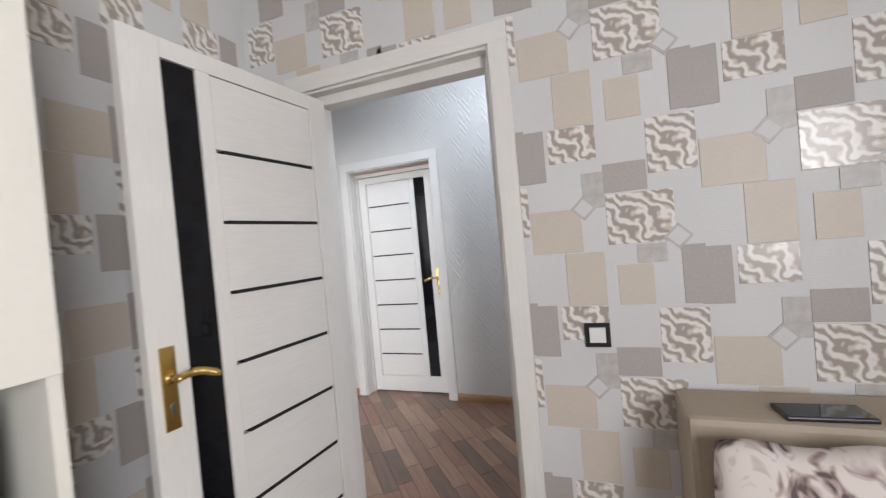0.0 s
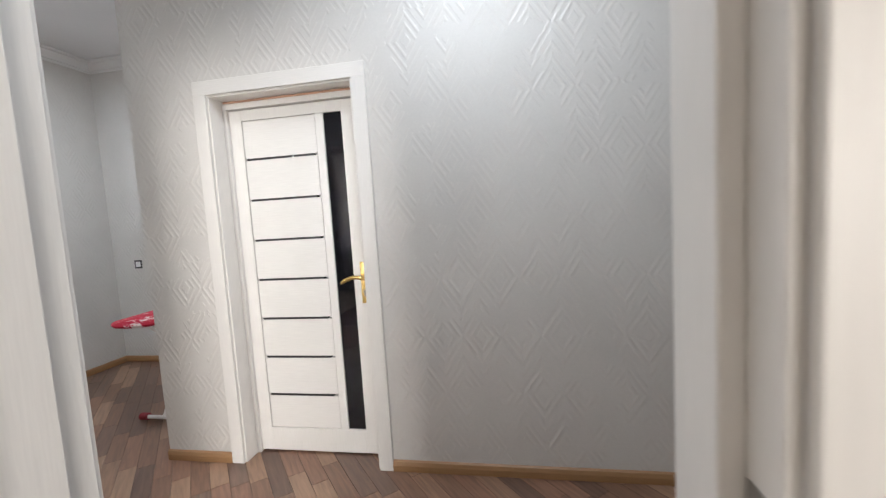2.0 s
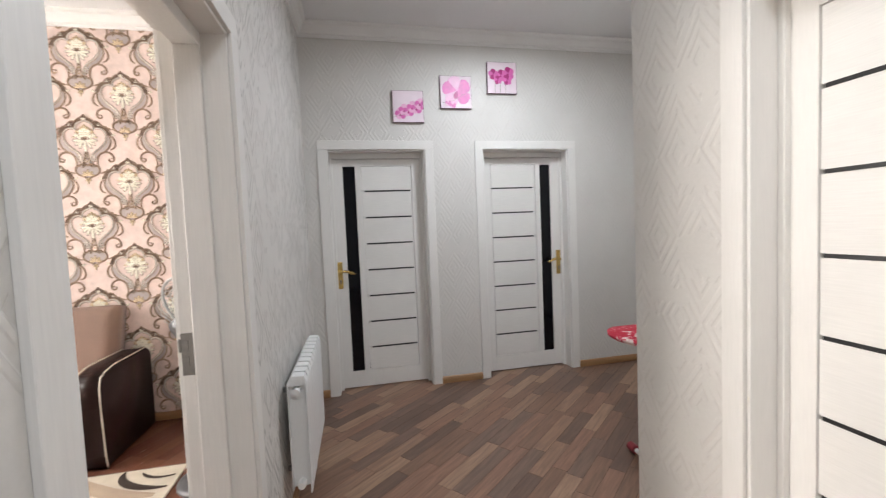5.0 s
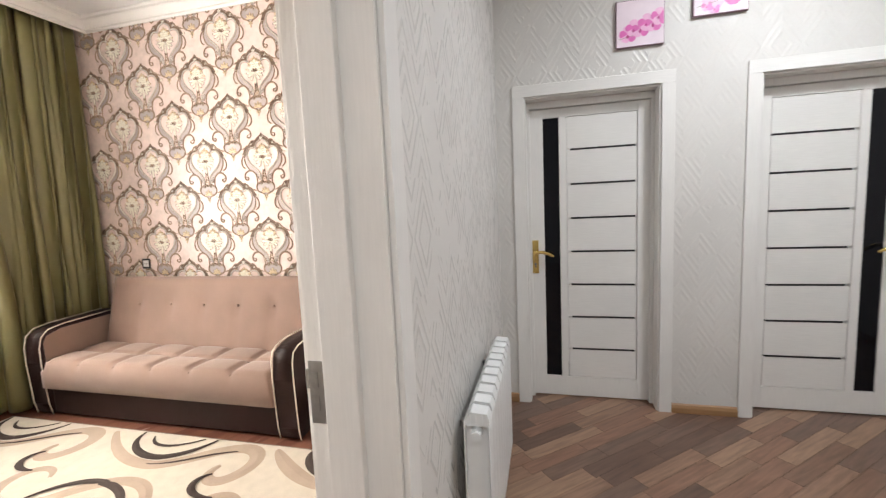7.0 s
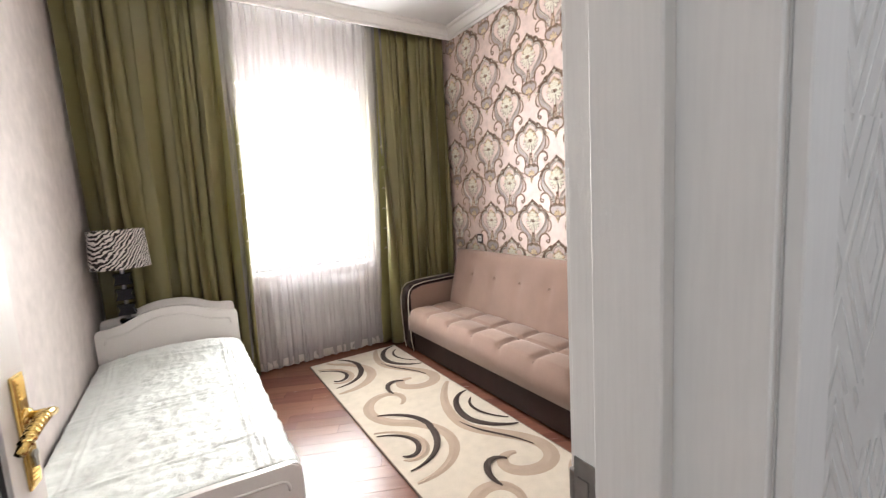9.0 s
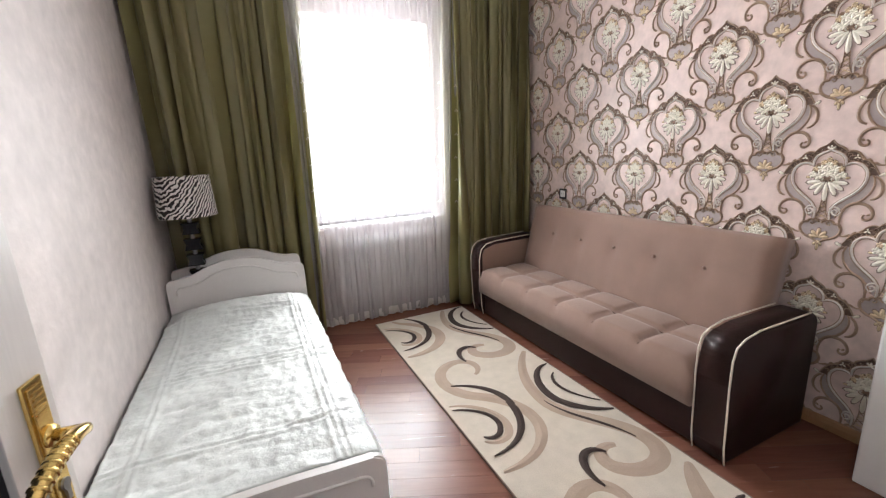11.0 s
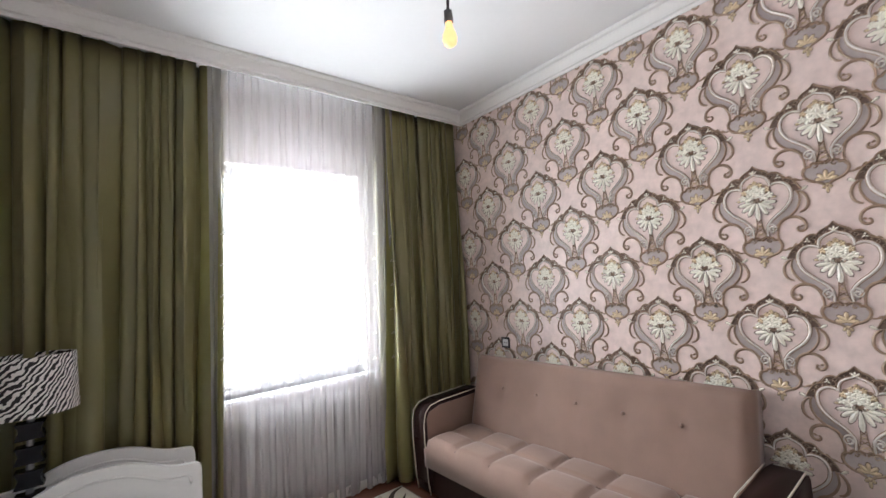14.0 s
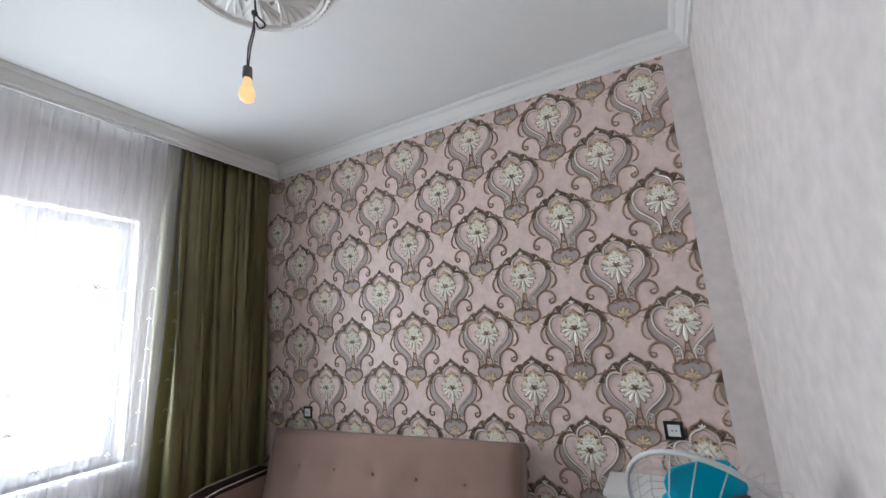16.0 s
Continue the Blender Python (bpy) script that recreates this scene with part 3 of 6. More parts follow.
def door_leaf(parent, m, flip, wide=0.0, low=0.0):
    """A leaf 0.815 x 2.045 m in its own frame: hinge on the z axis, face towards -y, width along +x. flip mirrors it; wide widens its panels, low sets its inlays lower."""
    s = -1 if flip else 1
    W, H, T = 0.815 + wide, 2.045, 0.038
    P0, P1, S0, S1 = 0.098, 0.550 + wide, 0.597 + wide, 0.704 + wide

    def bx(items, bevel=0.0):
        return boxes(*(((s * a[0], a[1], a[2]), (s * b[0], b[1], b[2])) for a, b in items), bevel=bevel)
    leaf = part("leaf", bx([((0.0, 0, 0.012), (P0, T, H)), ((S1, 0, 0.012), (W, T, H)), ((P0, 0, 0.012), (S1, T, 0.155)), ((P0, 0, 1.985), (S1, T, H)), ((P1, 0, 0.155), (S0, T, 1.985))], bevel=0.002), WHITE_WOOD, parent, m=m)
    lines = [z - low for z in LINES]
    zs = [0.155] + lines[::-1] + [1.985]
    for i, (z0, z1) in enumerate(zip(zs, zs[1:])):
        lo, hi = z0 + (0.006 if i else 0.003), z1 - (0.006 if i < 7 else 0.003)
        part("panel", bx([((P0 + 0.004, 0.004, lo), (P1 - 0.003, T - 0.004, hi))], bevel=0.0015), WHITE_WOOD_H, leaf)
    for z in lines:
        part("inlay_strip", bx([((P0 + 0.014, 0.0025, z - 0.0062), (P1 - 0.028, T - 0.0025, z + 0.0062))]), BLACK_GROOVE, leaf, "thin black inlaid strip")
    part("glass_strip", bx([((S0 + 0.001, 0.009, 0.157), (S1 - 0.001, T - 0.009, 1.983))]), BLACK_GLASS, leaf, "tall black glass strip")
    return leaf


def door_handle(leaf, flip, z=1.03, sides=(-1, 1), wide=0.0):
    """Long engraved plate, curved lever with a ribbed grip and a keyhole, on the given faces of the leaf."""
    s = -1 if flip else 1
    cx = 0.768 + wide
    for side in sides:
        y = -0.001 if side < 0 else 0.039

        def at(u, out, h):
            return (s * (cx + u), y + side * out, z + h)
        bm = bmesh.new()
        box(bm, at(-0.0215, 0, -0.118), at(0.0215, 0.006, 0.118), 0.003)
        box(bm, at(-0.0165, 0.0055, -0.110), at(0.0165, 0.0085, 0.110), 0.002)
        for k in range(5):
            box(bm, at(-0.011, 0.0085, 0.066 + 0.008 * k), at(0.011, 0.0098, 0.0695 + 0.008 * k))
            box(bm, at(-0.011, 0.0085, -0.102 + 0.008 * k), at(0.011, 0.0098, -0.0985 + 0.008 * k))
        part("handle_plate", bm, BRASS, leaf, "engraved polished brass handle plate")
        bm = bmesh.new()
        tube(bm, [at(0, 0.006, 0.03), at(0, 0.014, 0.03)], 0.016, 16)
        tube(bm, [at(0, 0.012, 0.03), at(0, 0.048, 0.03)], 0.009, 12)
        way = bezier(at(0.006, 0.048, 0.028), at(-0.035, 0.054, 0.046), at(-0.075, 0.050, 0.038), at(-0.122, 0.043, 0.006), 14)
        tube(bm, way, [0.009 + 0.0025 * math.sin(math.pi * q / 14) for q in range(15)], 12)
        for q in range(5, 13):
            tube(bm, [way[q], tuple(a + (b - a) * 0.35 for a, b in zip(way[q], way[q + 1]))], 0.0125, 10)
        part("lever", bm, BRASS, leaf, "curved brass lever", smooth=True)
        bm = bmesh.new()
        tube(bm, [at(0, 0.008, -0.050), at(0, 0.0125, -0.050)], 0.009, 14)
        box(bm, at(-0.0045, 0.008, -0.076), at(0.0045, 0.0125, -0.050))
        part("keyhole", bm, STEEL, leaf)


def doorway(parent, a0, a1, face, back, to3):
    """Casing on both faces, lining boards and stop. to3(a, d, z): along the wall, across it, up."""
    def bx(items, mat, name, bevel=0.0015, label=""):
        bm = bmesh.new()
        for p, q in items:
            box(bm, to3(*p), to3(*q), bevel, 1)
        return part(name, bm, mat, parent, label)
    out = 1 if face > back else -1
    for side, d in ((out, face), (-out, back)):
        f = d + side * 0.014
        bx([((a0 - CW, d, 0.0), (a0, f, DOOR_H))], WHITE_WOOD, "casing")
        bx([((a1, d, 0.0), (a1 + CW, f, DOOR_H))], WHITE_WOOD, "casing")
        bx([((a0 - CW, d, DOOR_H), (a1 + CW, f, DOOR_H + CW))], WHITE_WOOD_H, "casing")
    t = 0.012
    bx([((a0, back + out * 0.001, 0), (a0 + t, face - out * 0.001, DOOR_H))], WHITE_WOOD, "lining")
    bx([((a1 - t, back + out * 0.001, 0), (a1, face - out * 0.001, DOOR_H))], WHITE_WOOD, "lining")
    bx([((a0 + t, back + out * 0.001, DOOR_H - t), (a1 - t, face - out * 0.001, DOOR_H))], WHITE_WOOD_H, "lining")


def stops(parent, a0, a1, d0, d1, to3, head, post0=0.022, post1=0.022):
    """The inner door frame: two posts and a head, in which the leaf shuts."""
    bm = bmesh.new()
    for p, q in (((a0 + 0.012, d0, 0), (a0 + 0.012 + post0, d1, head)), ((a1 - 0.012 - post1, d0, 0), (a1 - 0.012, d1, head)), ((a0 + 0.012, d0, head), (a1 - 0.012, d1, head + 0.045))):
        box(bm, to3(*p), to3(*q), 0.002, 1)
    part("door_frame", bm, WHITE_WOOD, parent)


def X3(a, d, z):
    return (a, d, z)


def Y3(a, d, z):
    return (d, a, z)


# across the corridor, shut, leaf set back in the opening
d = tagged(thing("door_1", "shut white panelled door with black strips and brass handle", "door"), kind="structure")
doorway(d, A0, A1, YA, YA + 0.24, X3)
stops(d, A0, A1, YA + 0.10, YA + 0.165, X3, 2.05)
leaf = door_leaf(d, pose(A0 + 0.011, YA + 0.122, 0), False)
door_handle(leaf, False, sides=(-1,))
# bar in copper colour, standing in for the reflection on the head's seal
bm = bmesh.new()
tube(bm, [(A0 + 0.03, YA + 0.09, 2.085), (A1 - 0.02, YA + 0.09, 2.085)], 0.006, 8)
part("rail", bm, material("seal_reflection_copper", (0.6, 0.36, 0.26), 0.35, 0.8), d, "thin bar under the head, coppered for the seal's reflection")

# the two shut doors of the end wall
for i, (e, fl) in enumerate(((E1, True), (E2, False)), 2):
    d = tagged(thing("door_%d" % i, "shut white door with black glass strip in the end wall", "door"), kind="structure")
    doorway(d, e[0], e[1], XE, XE - 0.24, Y3)
    stops(d, e[0], e[1], XE - 0.165, XE - 0.10, Y3, 2.05)
    if fl:
        leaf = door_leaf(d, pose(XE - 0.122, e[1] - 0.011, 0, 0, 0, 90), True)
    else:
        leaf = door_leaf(d, pose(XE - 0.122, e[0] + 0.011, 0, 0, 0, 90), False)
    door_handle(leaf, fl, sides=(-1,))

# kitchen door, opened into the kitchen against the side wall
d = tagged(thing("door_4", "white panelled kitchen door standing open into the kitchen", "door"), kind="structure")
doorway(d, K0, K1, 2.55, YS, X3)
stops(d, K0, K1, 2.60, 2.68, X3, 2.05, post0=0.055)
leaf = door_leaf(d, pose(K0 + 0.090, 2.545, 0, 0, 0, -94.5), False, low=0.03)
door_handle(leaf, False)
box_strike = boxes(((K1 - 0.0135, 2.575, 0.98), (K1 - 0.012, 2.597, 1.16)))
part("strike_plate", box_strike, STEEL, d, "worn steel strike plate")
bm = bmesh.new()
for z in (0.25, 1.22, 1.85):
    tube(bm, [(K0 + 0.083, 2.538, z - 0.05), (K0 + 0.083, 2.538, z + 0.05)], 0.007, 10)
part("hinge", bm, BRASS, d)

# bedroom door, pushed open into the bedroom
d = tagged(thing("door_5", "white panelled bedroom door pushed open towards the bed", "door"), kind="structure")
doorway(d, B0, B1, YS, 2.55, X3)
stops(d, B0, B1, 2.60, 2.68, X3, 2.05)
leaf = door_leaf(d, pose(B1 - 0.03, 2.575, 0, 0, 0, 82), True, 0.04)
door_handle(leaf, True, wide=0.04)
bm = boxes(((B0 + 0.012, 2.553, 0.955), (B0 + 0.0142, 2.590, 1.100)), bevel=0.0007)
box(bm, (B0 + 0.0142, 2.560, 1.040), (B0 + 0.0165, 2.576, 1.075))
box(bm, (B0 + 0.0142, 2.560, 0.985), (B0 + 0.0165, 2.576, 1.020))
box(bm, (B0 + 0.006, 2.544, 1.035), (B0 + 0.0145, 2.553, 1.080), 0.002, 1)
part("strike_plate", bm, STEEL, d, "worn steel strike plate on the jamb")

# ---------------- window ----------------
w = tagged(thing("window_1", "white plastic bedroom window with two sashes", "window"), kind="structure")
wx0, wx1, wz0, wz1 = WIN
fr = 0.06
part("window_frame", boxes(((wx0, -1.27, wz0), (wx0 + fr, -1.20, wz1)), ((wx1 - fr, -1.27, wz0), (wx1, -1.20, wz1)), ((wx0 + fr, -1.27, wz0), (wx1 - fr, -1.20, wz0 + fr)), ((wx0 + fr, -1.27, wz1 - fr), (wx1 - fr, -1.20, wz1)), ((-2.90, -1.27, wz0 + fr), (-2.82, -1.20, wz1 - fr)), ((wx0 + fr, -1.268, 2.02), (wx1 - fr, -1.202, 2.08)), bevel=0.003), PVC, w)
for a, b in ((wx0 + fr, -2.90), (-2.82, wx1 - fr)):
    for z0, z1 in ((wz0 + fr, 2.02), (2.08, wz1 - fr)):
        p = part("pane", boxes(((a, -1.242, z0), (b, -1.234, z1))), PANE, w)
        p.visible_shadow = False
part("window_sill", boxes(((wx0 - 0.06, -1.2, wz0 - 0.03), (wx1 + 0.06, -0.98, wz0)), bevel=0.006), PVC, w)
# unseen window, its place made up to suit the kitchen's lamp
w2 = tagged(thing("window_2", "white plastic kitchen window, added unseen to light the door", "window"), kind="structure")
part("window_frame", boxes(((2.24, -1.2, 0.9), (2.30, -1.14, 2.4)), ((2.24, 0.14, 0.9), (2.30, 0.2, 2.4)), ((2.24, -1.14, 0.9), (2.30, 0.14, 0.96)), ((2.24, -1.14, 2.34), (2.30, 0.14, 2.4)), ((2.24, -0.53, 0.96), (2.30, -0.47, 2.34)), bevel=0.003), PVC, w2)

# ---------------- curtains ----------------


def cloth(bm, x0, x1, y, z0, z1, folds, amp, rows=26, cols=None, seed=1, flare=0.0, uneven=0.0, drift=None):
    """A pleated hanging cloth in the plane y, with folds that wander a little on their way down."""
    rng = random.Random(seed)
    cols = cols or int(folds * 12)
    ph = [rng.uniform(-0.5, 0.5) for _ in range(int(folds) + 3)]
    grid = []
    for j in range(rows + 1):
        v = j / rows
        z = z1 + (z0 - z1) * v
        line = []
        for i in range(cols + 1):
            u = i / cols
            k = max(0.0, folds * (u + uneven * (math.sin(14.0 * u + seed) - math.sin(seed)) / 14.0))
            n0 = min(int(k), len(ph) - 2)
            f = (k - n0) ** 2 * (3 - 2 * (k - n0))
            a = amp * (0.75 + 0.7 * (ph[n0] * (1 - f) + ph[n0 + 1] * f) + 0.25 * math.sin(3.1 * v + k))
            wob = 0.30 * math.sin(2.4 * v + 1.7 * (n0 + f)) * v
            s = math.sin(2 * math.pi * (k + wob) + 0.55 * math.sin(2 * math.pi * (k + wob)))
            yy = y + a * (s * 0.8 + 0.2 * math.sin(4 * math.pi * k + 1.2)) * (0.55 + 0.6 * v)
            xx = x0 + (x1 - x0) * u + 0.36 * a * math.sin(4 * math.pi * k + 0.6) + flare * v * (u - 0.5)
            if drift:
                dx, dy = drift(u, v)
                xx += dx
                yy += dy
            line.append(bm.verts.new((xx, yy, z + 0.006 * math.sin(2 * math.pi * k) * (v > 0.99))))
        grid.append(line)
    for a, b in zip(grid, grid[1:]):
        for i in range(cols):
            bm.faces.new((a[i], a[i + 1], b[i + 1], b[i]))
    return bm


def thicken(ob, t):
    md = ob.modifiers.new("thickness", "SOLIDIFY")
    md.thickness = t
    return ob


c = thing("curtain", "olive green satin curtain hanging in deep folds by the damask wall", "curtain", group="window curtains")
thicken(part("cloth", cloth(bmesh.new(), -4.235, -3.44, -0.86, 0.03, 3.04, 8, 0.13, cols=150, uneven=0.5, seed=3, drift=lambda u, v: (0, 0.04 * (1 - u) ** 2 + 0.12 * (1 - v))), GREEN_CURTAIN, c, smooth=True), 0.003)
c = thing("curtain", "wide olive green satin curtain behind the bed's headboard", "curtain", group="window curtains")
thicken(part("cloth", cloth(bmesh.new(), -2.33, -1.30, -0.93, 0.03, 3.04, 9.5, 0.125, cols=180, uneven=0.5, seed=8, drift=lambda u, v: (0.05 * v * (1 - u), 0.16 * (1 - v))), GREEN_CURTAIN, c, smooth=True), 0.003)
c = thing("tulle_curtain", "sheer white tulle with embroidered lace hem before the window", "curtain", group="window curtains")
part("cloth", cloth(bmesh.new(), -3.56, -2.22, -0.93, 0.03, 3.04, 15, 0.028, seed=5, cols=210, drift=lambda u, v: (0, 0.24 * (1 - v))), TULLE, c, smooth=True)
bm = cloth(bmesh.new(), -3.56, -2.22, -0.927, 0.025, 0.10, 15, 0.018, rows=4, seed=5, cols=210)
part("lace_hem", bm, sheer("lace_hem", 0.55, (0.74, 0.71, 0.71), 0.15), c, "dense lace hem", smooth=True)
bm = bmesh.new()
rng = random.Random(4)
for k in range(9):
    for j in range(6):
        x, z = -3.48 + k * 0.15 + rng.uniform(-0.01, 0.01), 1.0 + j * 0.19 + (k % 2) * 0.02
        y = -0.90 + 0.24 * (z / 3.04)
        for a in range(3):
            box(bm, (x + 0.010 * a - 0.010, y + 0.05, z + 0.010 * (a % 2)), (x + 0.010 * a - 0.001, y + 0.052, z + 0.010 * (a % 2) + 0.008))
tagged(part("embroidery", bm, TULLE_DOT, c, "tiny sewn flower dots"), kind="stuff")
structure("curtain_track", boxes(((-4.25, -0.80, 3.055), (-1.28, -0.70, 3.088))), PVC, "white ceiling curtain track behind the cornice", "rail")


def radiator(label, n, m, h=0.56, pipe=True):
    """A sectional aluminium radiator: n upright fins along +x, front towards -y."""
    r = thing("radiator", label, "radiator", m)
    w = 0.08
    for i in range(n):
        x = i * w
        bm = bmesh.new()
        box(bm, (x + 0.004, -0.095, 0.0), (x + w - 0.004, -0.088, h - 0.02), 0.003, 1)
        box(bm, (x + 0.030, -0.088, 0.03), (x + w - 0.030, -0.012, h - 0.03))
        box(bm, (x + 0.008, -0.012, 0.02), (x + w - 0.008, -0.006, h - 0.02), 0.002, 1)
        prism(bm, [(-0.095, h - 0.02), (-0.085, h + 0.008), (-0.03, h + 0.012), (-0.012, h - 0.01), (-0.012, h - 0.035), (-0.088, h - 0.035)], lambda u, v, dd: (dd, u, v), x + 0.010, x + w - 0.010)
        for yy in (-0.072, -0.050, -0.030):
            box(bm, (x + 0.006, yy, h - 0.03), (x + w - 0.006, yy + 0.003, h + 0.002))
        tube(bm, [(x + 0.0, -0.05, h - 0.06), (x + w, -0.05, h - 0.06)], 0.02, 8)
        tube(bm, [(x + 0.0, -0.05, 0.05), (x + w, -0.05, 0.05)], 0.02, 8)
        part("fin", bm, RADIATOR, r)
    for x in (-0.012, n * w):
        for z in (h - 0.06, 0.05):
            part("plug", tube(bmesh.new(), [(x, -0.05, z), (x + 0.014, -0.05, z)], 0.017, 10), RADIATOR, r)
    for x in (0.12, n * w - 0.12):
        for z in (h - 0.1, 0.06):
            part("bracket", boxes(((x, -0.04, z), (x + 0.02, 0.03, z + 0.02))), STEEL, r)
    bm = bmesh.new()
    tube(bm, [(n * w + 0.01, -0.05, 0.05), (n * w + 0.05, -0.05, 0.04), (n * w + 0.05, -0.05, -0.10), (n * w + 0.05, -0.002, -0.12)], 0.011, 8)
    part("pipe", bm, RADIATOR, r)
    return r


radiator("white sectional radiator on the hall wall beside the bedroom door", 10, pose(-2.70, 2.79, 0.18, 0, 0, 180))
radiator("white sectional radiator under the window behind the tulle", 11, pose(-2.42, -1.058, 0.16, 0, 0, 180), h=0.60)

# ---------------- hall things ----------------


def canvas(y0, z0, size, label, style):
    p = thing("picture", label, "picture", pose(XE + 0.003, y0, z0), group="three orchid pictures")
    bm = box(bmesh.new(), (0, 0, 0), (0.022, size, size), 0.002, 1)
    part("canvas", bm, CANVAS_EDGE, p)
    bm = box(bmesh.new(), (0.0222, 0.004, 0.004), (0.0232, size - 0.004, size - 0.004))
    part("print", bm, CANVAS_PALE, p, "pale pink printed ground")
    rng = random.Random(style)

    def petal(cy, cz, ang, ln, wd, mat, lift):
        bm = bmesh.new()
        k = 12
        c0 = bm.verts.new((lift + 0.0006, cy + math.cos(ang) * ln * 0.45, cz + math.sin(ang) * ln * 0.45))
        ring = []
        for i in range(k):
            a = 2 * math.pi * i / k
            u, v = ln * (0.5 + 0.5 * math.cos(a)), wd * math.sin(a) * (0.75 + 0.25 * math.cos(a))
            ring.append(bm.verts.new((lift, min(max(cy + u * math.cos(ang) - v * math.sin(ang), 0.006), size - 0.006), min(max(cz + u * math.sin(ang) + v * math.cos(ang), 0.006), size - 0.006))))
        for i in range(k):
            bm.faces.new((c0, ring[i], ring[(i + 1) % k]))
        part("petal", bm, mat, p)
    if style == 1:
        spots = [(0.07 + 0.035 * i, 0.075 + 0.012 * i + 0.02 * (i % 2), 0.052) for i in range(6)] + [(0.24, 0.16, 0.045)]
    elif style == 2:
        spots = [(0.15, 0.15, 0.135), (0.07, 0.05, 0.03), (0.11, 0.03, 0.03)]
    else:
        spots = [(0.06, 0.17, 0.05), (0.13, 0.16, 0.055), (0.20, 0.18, 0.06), (0.10, 0.12, 0.04), (0.19, 0.12, 0.045)]
    lift = 0.0236
    for cy, cz, r in spots:
        for i in range(5):
            lift += 0.0001
            petal(cy, cz, 2 * math.pi * i / 5 + 0.3 + rng.random() * 0.3, r, r * 0.58, PETAL_DEEP if style == 3 and i % 2 else (PETAL_LIGHT if i % 2 else PETAL_PINK), lift)
        petal(cy, cz, 1.4 * math.pi, r * 0.5, r * 0.2, PETAL_DEEP, lift + 0.0003)
    bm = bmesh.new()
    if style == 3:
        for cy in (0.07, 0.12, 0.17):
            tube(bm, [(0.0237, cy, 0.008), (0.0237, cy + 0.005, 0.13)], 0.0018, 6)
    else:
        tube(bm, [(0.0237, 0.02, 0.05), (0.0237, 0.12, 0.07), (0.0237, 0.22, 0.13)], 0.0015, 6)
    part("stalk", bm, STALK, p)


canvas(3.512, 2.335, 0.272, "square canvas print with a sprig of pink orchids", 1)
canvas(3.936, 2.460, 0.285, "square canvas print of one large pink orchid bloom", 2)
canvas(4.372, 2.600, 0.280, "square canvas print with magenta orchids on stalks", 3)

# the second fitting, at the far end, is made up to carry the added light
for nm, xy in (("ceiling_lamp", (-0.32, 3.4)), ("ceiling_lamp", (-3.2, 4.4))):
    c = thing(nm, "round flush white ceiling lamp, switched on, out of view", "lamp", pose(xy[0], xy[1], TOP), group="hall ceiling lamps")
    part("base", lathe(bmesh.new(), [(0.0, 0.0), (0.19, 0.0), (0.19, -0.03), (0.175, -0.035), (0.0, -0.035)], 40), WHITE_PLASTIC, c)
    part("diffuser", lathe(bmesh.new(), [(0.172, -0.036), (0.16, -0.06), (0.1, -0.08), (0.0, -0.085)], 40), LAMP_GLOW, c, "glowing opal diffuser", smooth=True)


def wall_plate(name, label, category, m, outer, inner, double=False):
    s = thing(name, label, category, m)
    bm = bmesh.new()
    o, i = 0.043, 0.028
    for a, b in (((-o, 0, -o), (o, -0.008, -i)), ((-o, 0, i), (o, -0.008, o)), ((-o, 0, -i), (-i, -0.008, i)), ((i, 0, -i), (o, -0.008, i))):
        box(bm, a, b, 0.0015, 1)
    part("frame", bm, outer, s)
    part("insert", box(bmesh.new(), (-i + 0.001, -0.0005, -i + 0.001), (i - 0.001, -0.011, i - 0.001), 0.002, 2), inner, s)
    if double:
        bm = bmesh.new()
        for x in (-0.009, 0.009):
            tube(bm, [(x, -0.0105, 0), (x, -0.0118, 0)], 0.004, 10)
        part("socket_hole", bm, BLACK_PLASTIC, s)
    return s


wall_plate("light_switch", "white light switch in a black square frame by the kitchen door", "switch", pose(0.393, 2.546, 0.993), BLACK_PLASTIC, WHITE_PLASTIC)
wall_plate("light_switch", "small white switch in a dark frame on the back wall", "switch", pose(-4.02, 5.928, 1.05), BLACK_PLASTIC, WHITE_PLASTIC)
wall_plate("wall_socket", "white socket in a black frame above the sofa", "socket", pose(-4.268, -0.29, 1.04, 0, 0, 90), BLACK_PLASTIC, WHITE_PLASTIC, True)
wall_plate("wall_socket", "white socket in a black frame behind the fan", "socket", pose(-4.268, 2.17, 1.02, 0, 0, 90), BLACK_PLASTIC, WHITE_PLASTIC, True)

# ironing board folded out behind the corner of the hall
ib = thing("ironing_board", "ironing board with a red flowered cover behind the corner", "ironing board", pose(-2.62, 4.62, 0))
bm = bmesh.new()
pts = [(-0.30, 0.02), (-0.27, -0.03), (-0.20, -0.07), (-0.10, -0.08), (0.0, -0.06), (0.06, 0.0), (0.09, 0.2), (0.09, 1.05), (-0.28, 1.05), (-0.30, 0.4)]
prism(bm, pts, lambda u, v, dd: (u, v, dd), 0.745, 0.775)
bmesh.ops.bevel(bm, geom=bm.edges[:], offset=0.008, segments=2, affect="EDGES")
part("cover", bm, RED_CLOTH, ib, "red cotton cover with pale flowers", smooth=True)
for x0, x1 in ((-0.22, 0.0), (0.0, -0.22)):
    bm = bmesh.new()
    tube(bm, [(x0, 0.15, 0.74), (x1 * 0.9, 0.75, 0.03)], 0.012, 10)
    part("leg", bm, WHITE_PLASTIC, ib)
bm = bmesh.new()
tube(bm, [(-0.24, 0.12, 0.025), (0.06, 0.12, 0.025)], 0.014, 10)
tube(bm, [(-0.09, 0.12, 0.025), (-0.09, 0.6, 0.74)], 0.012, 10)
part("foot_bar", bm, WHITE_PLASTIC, ib)
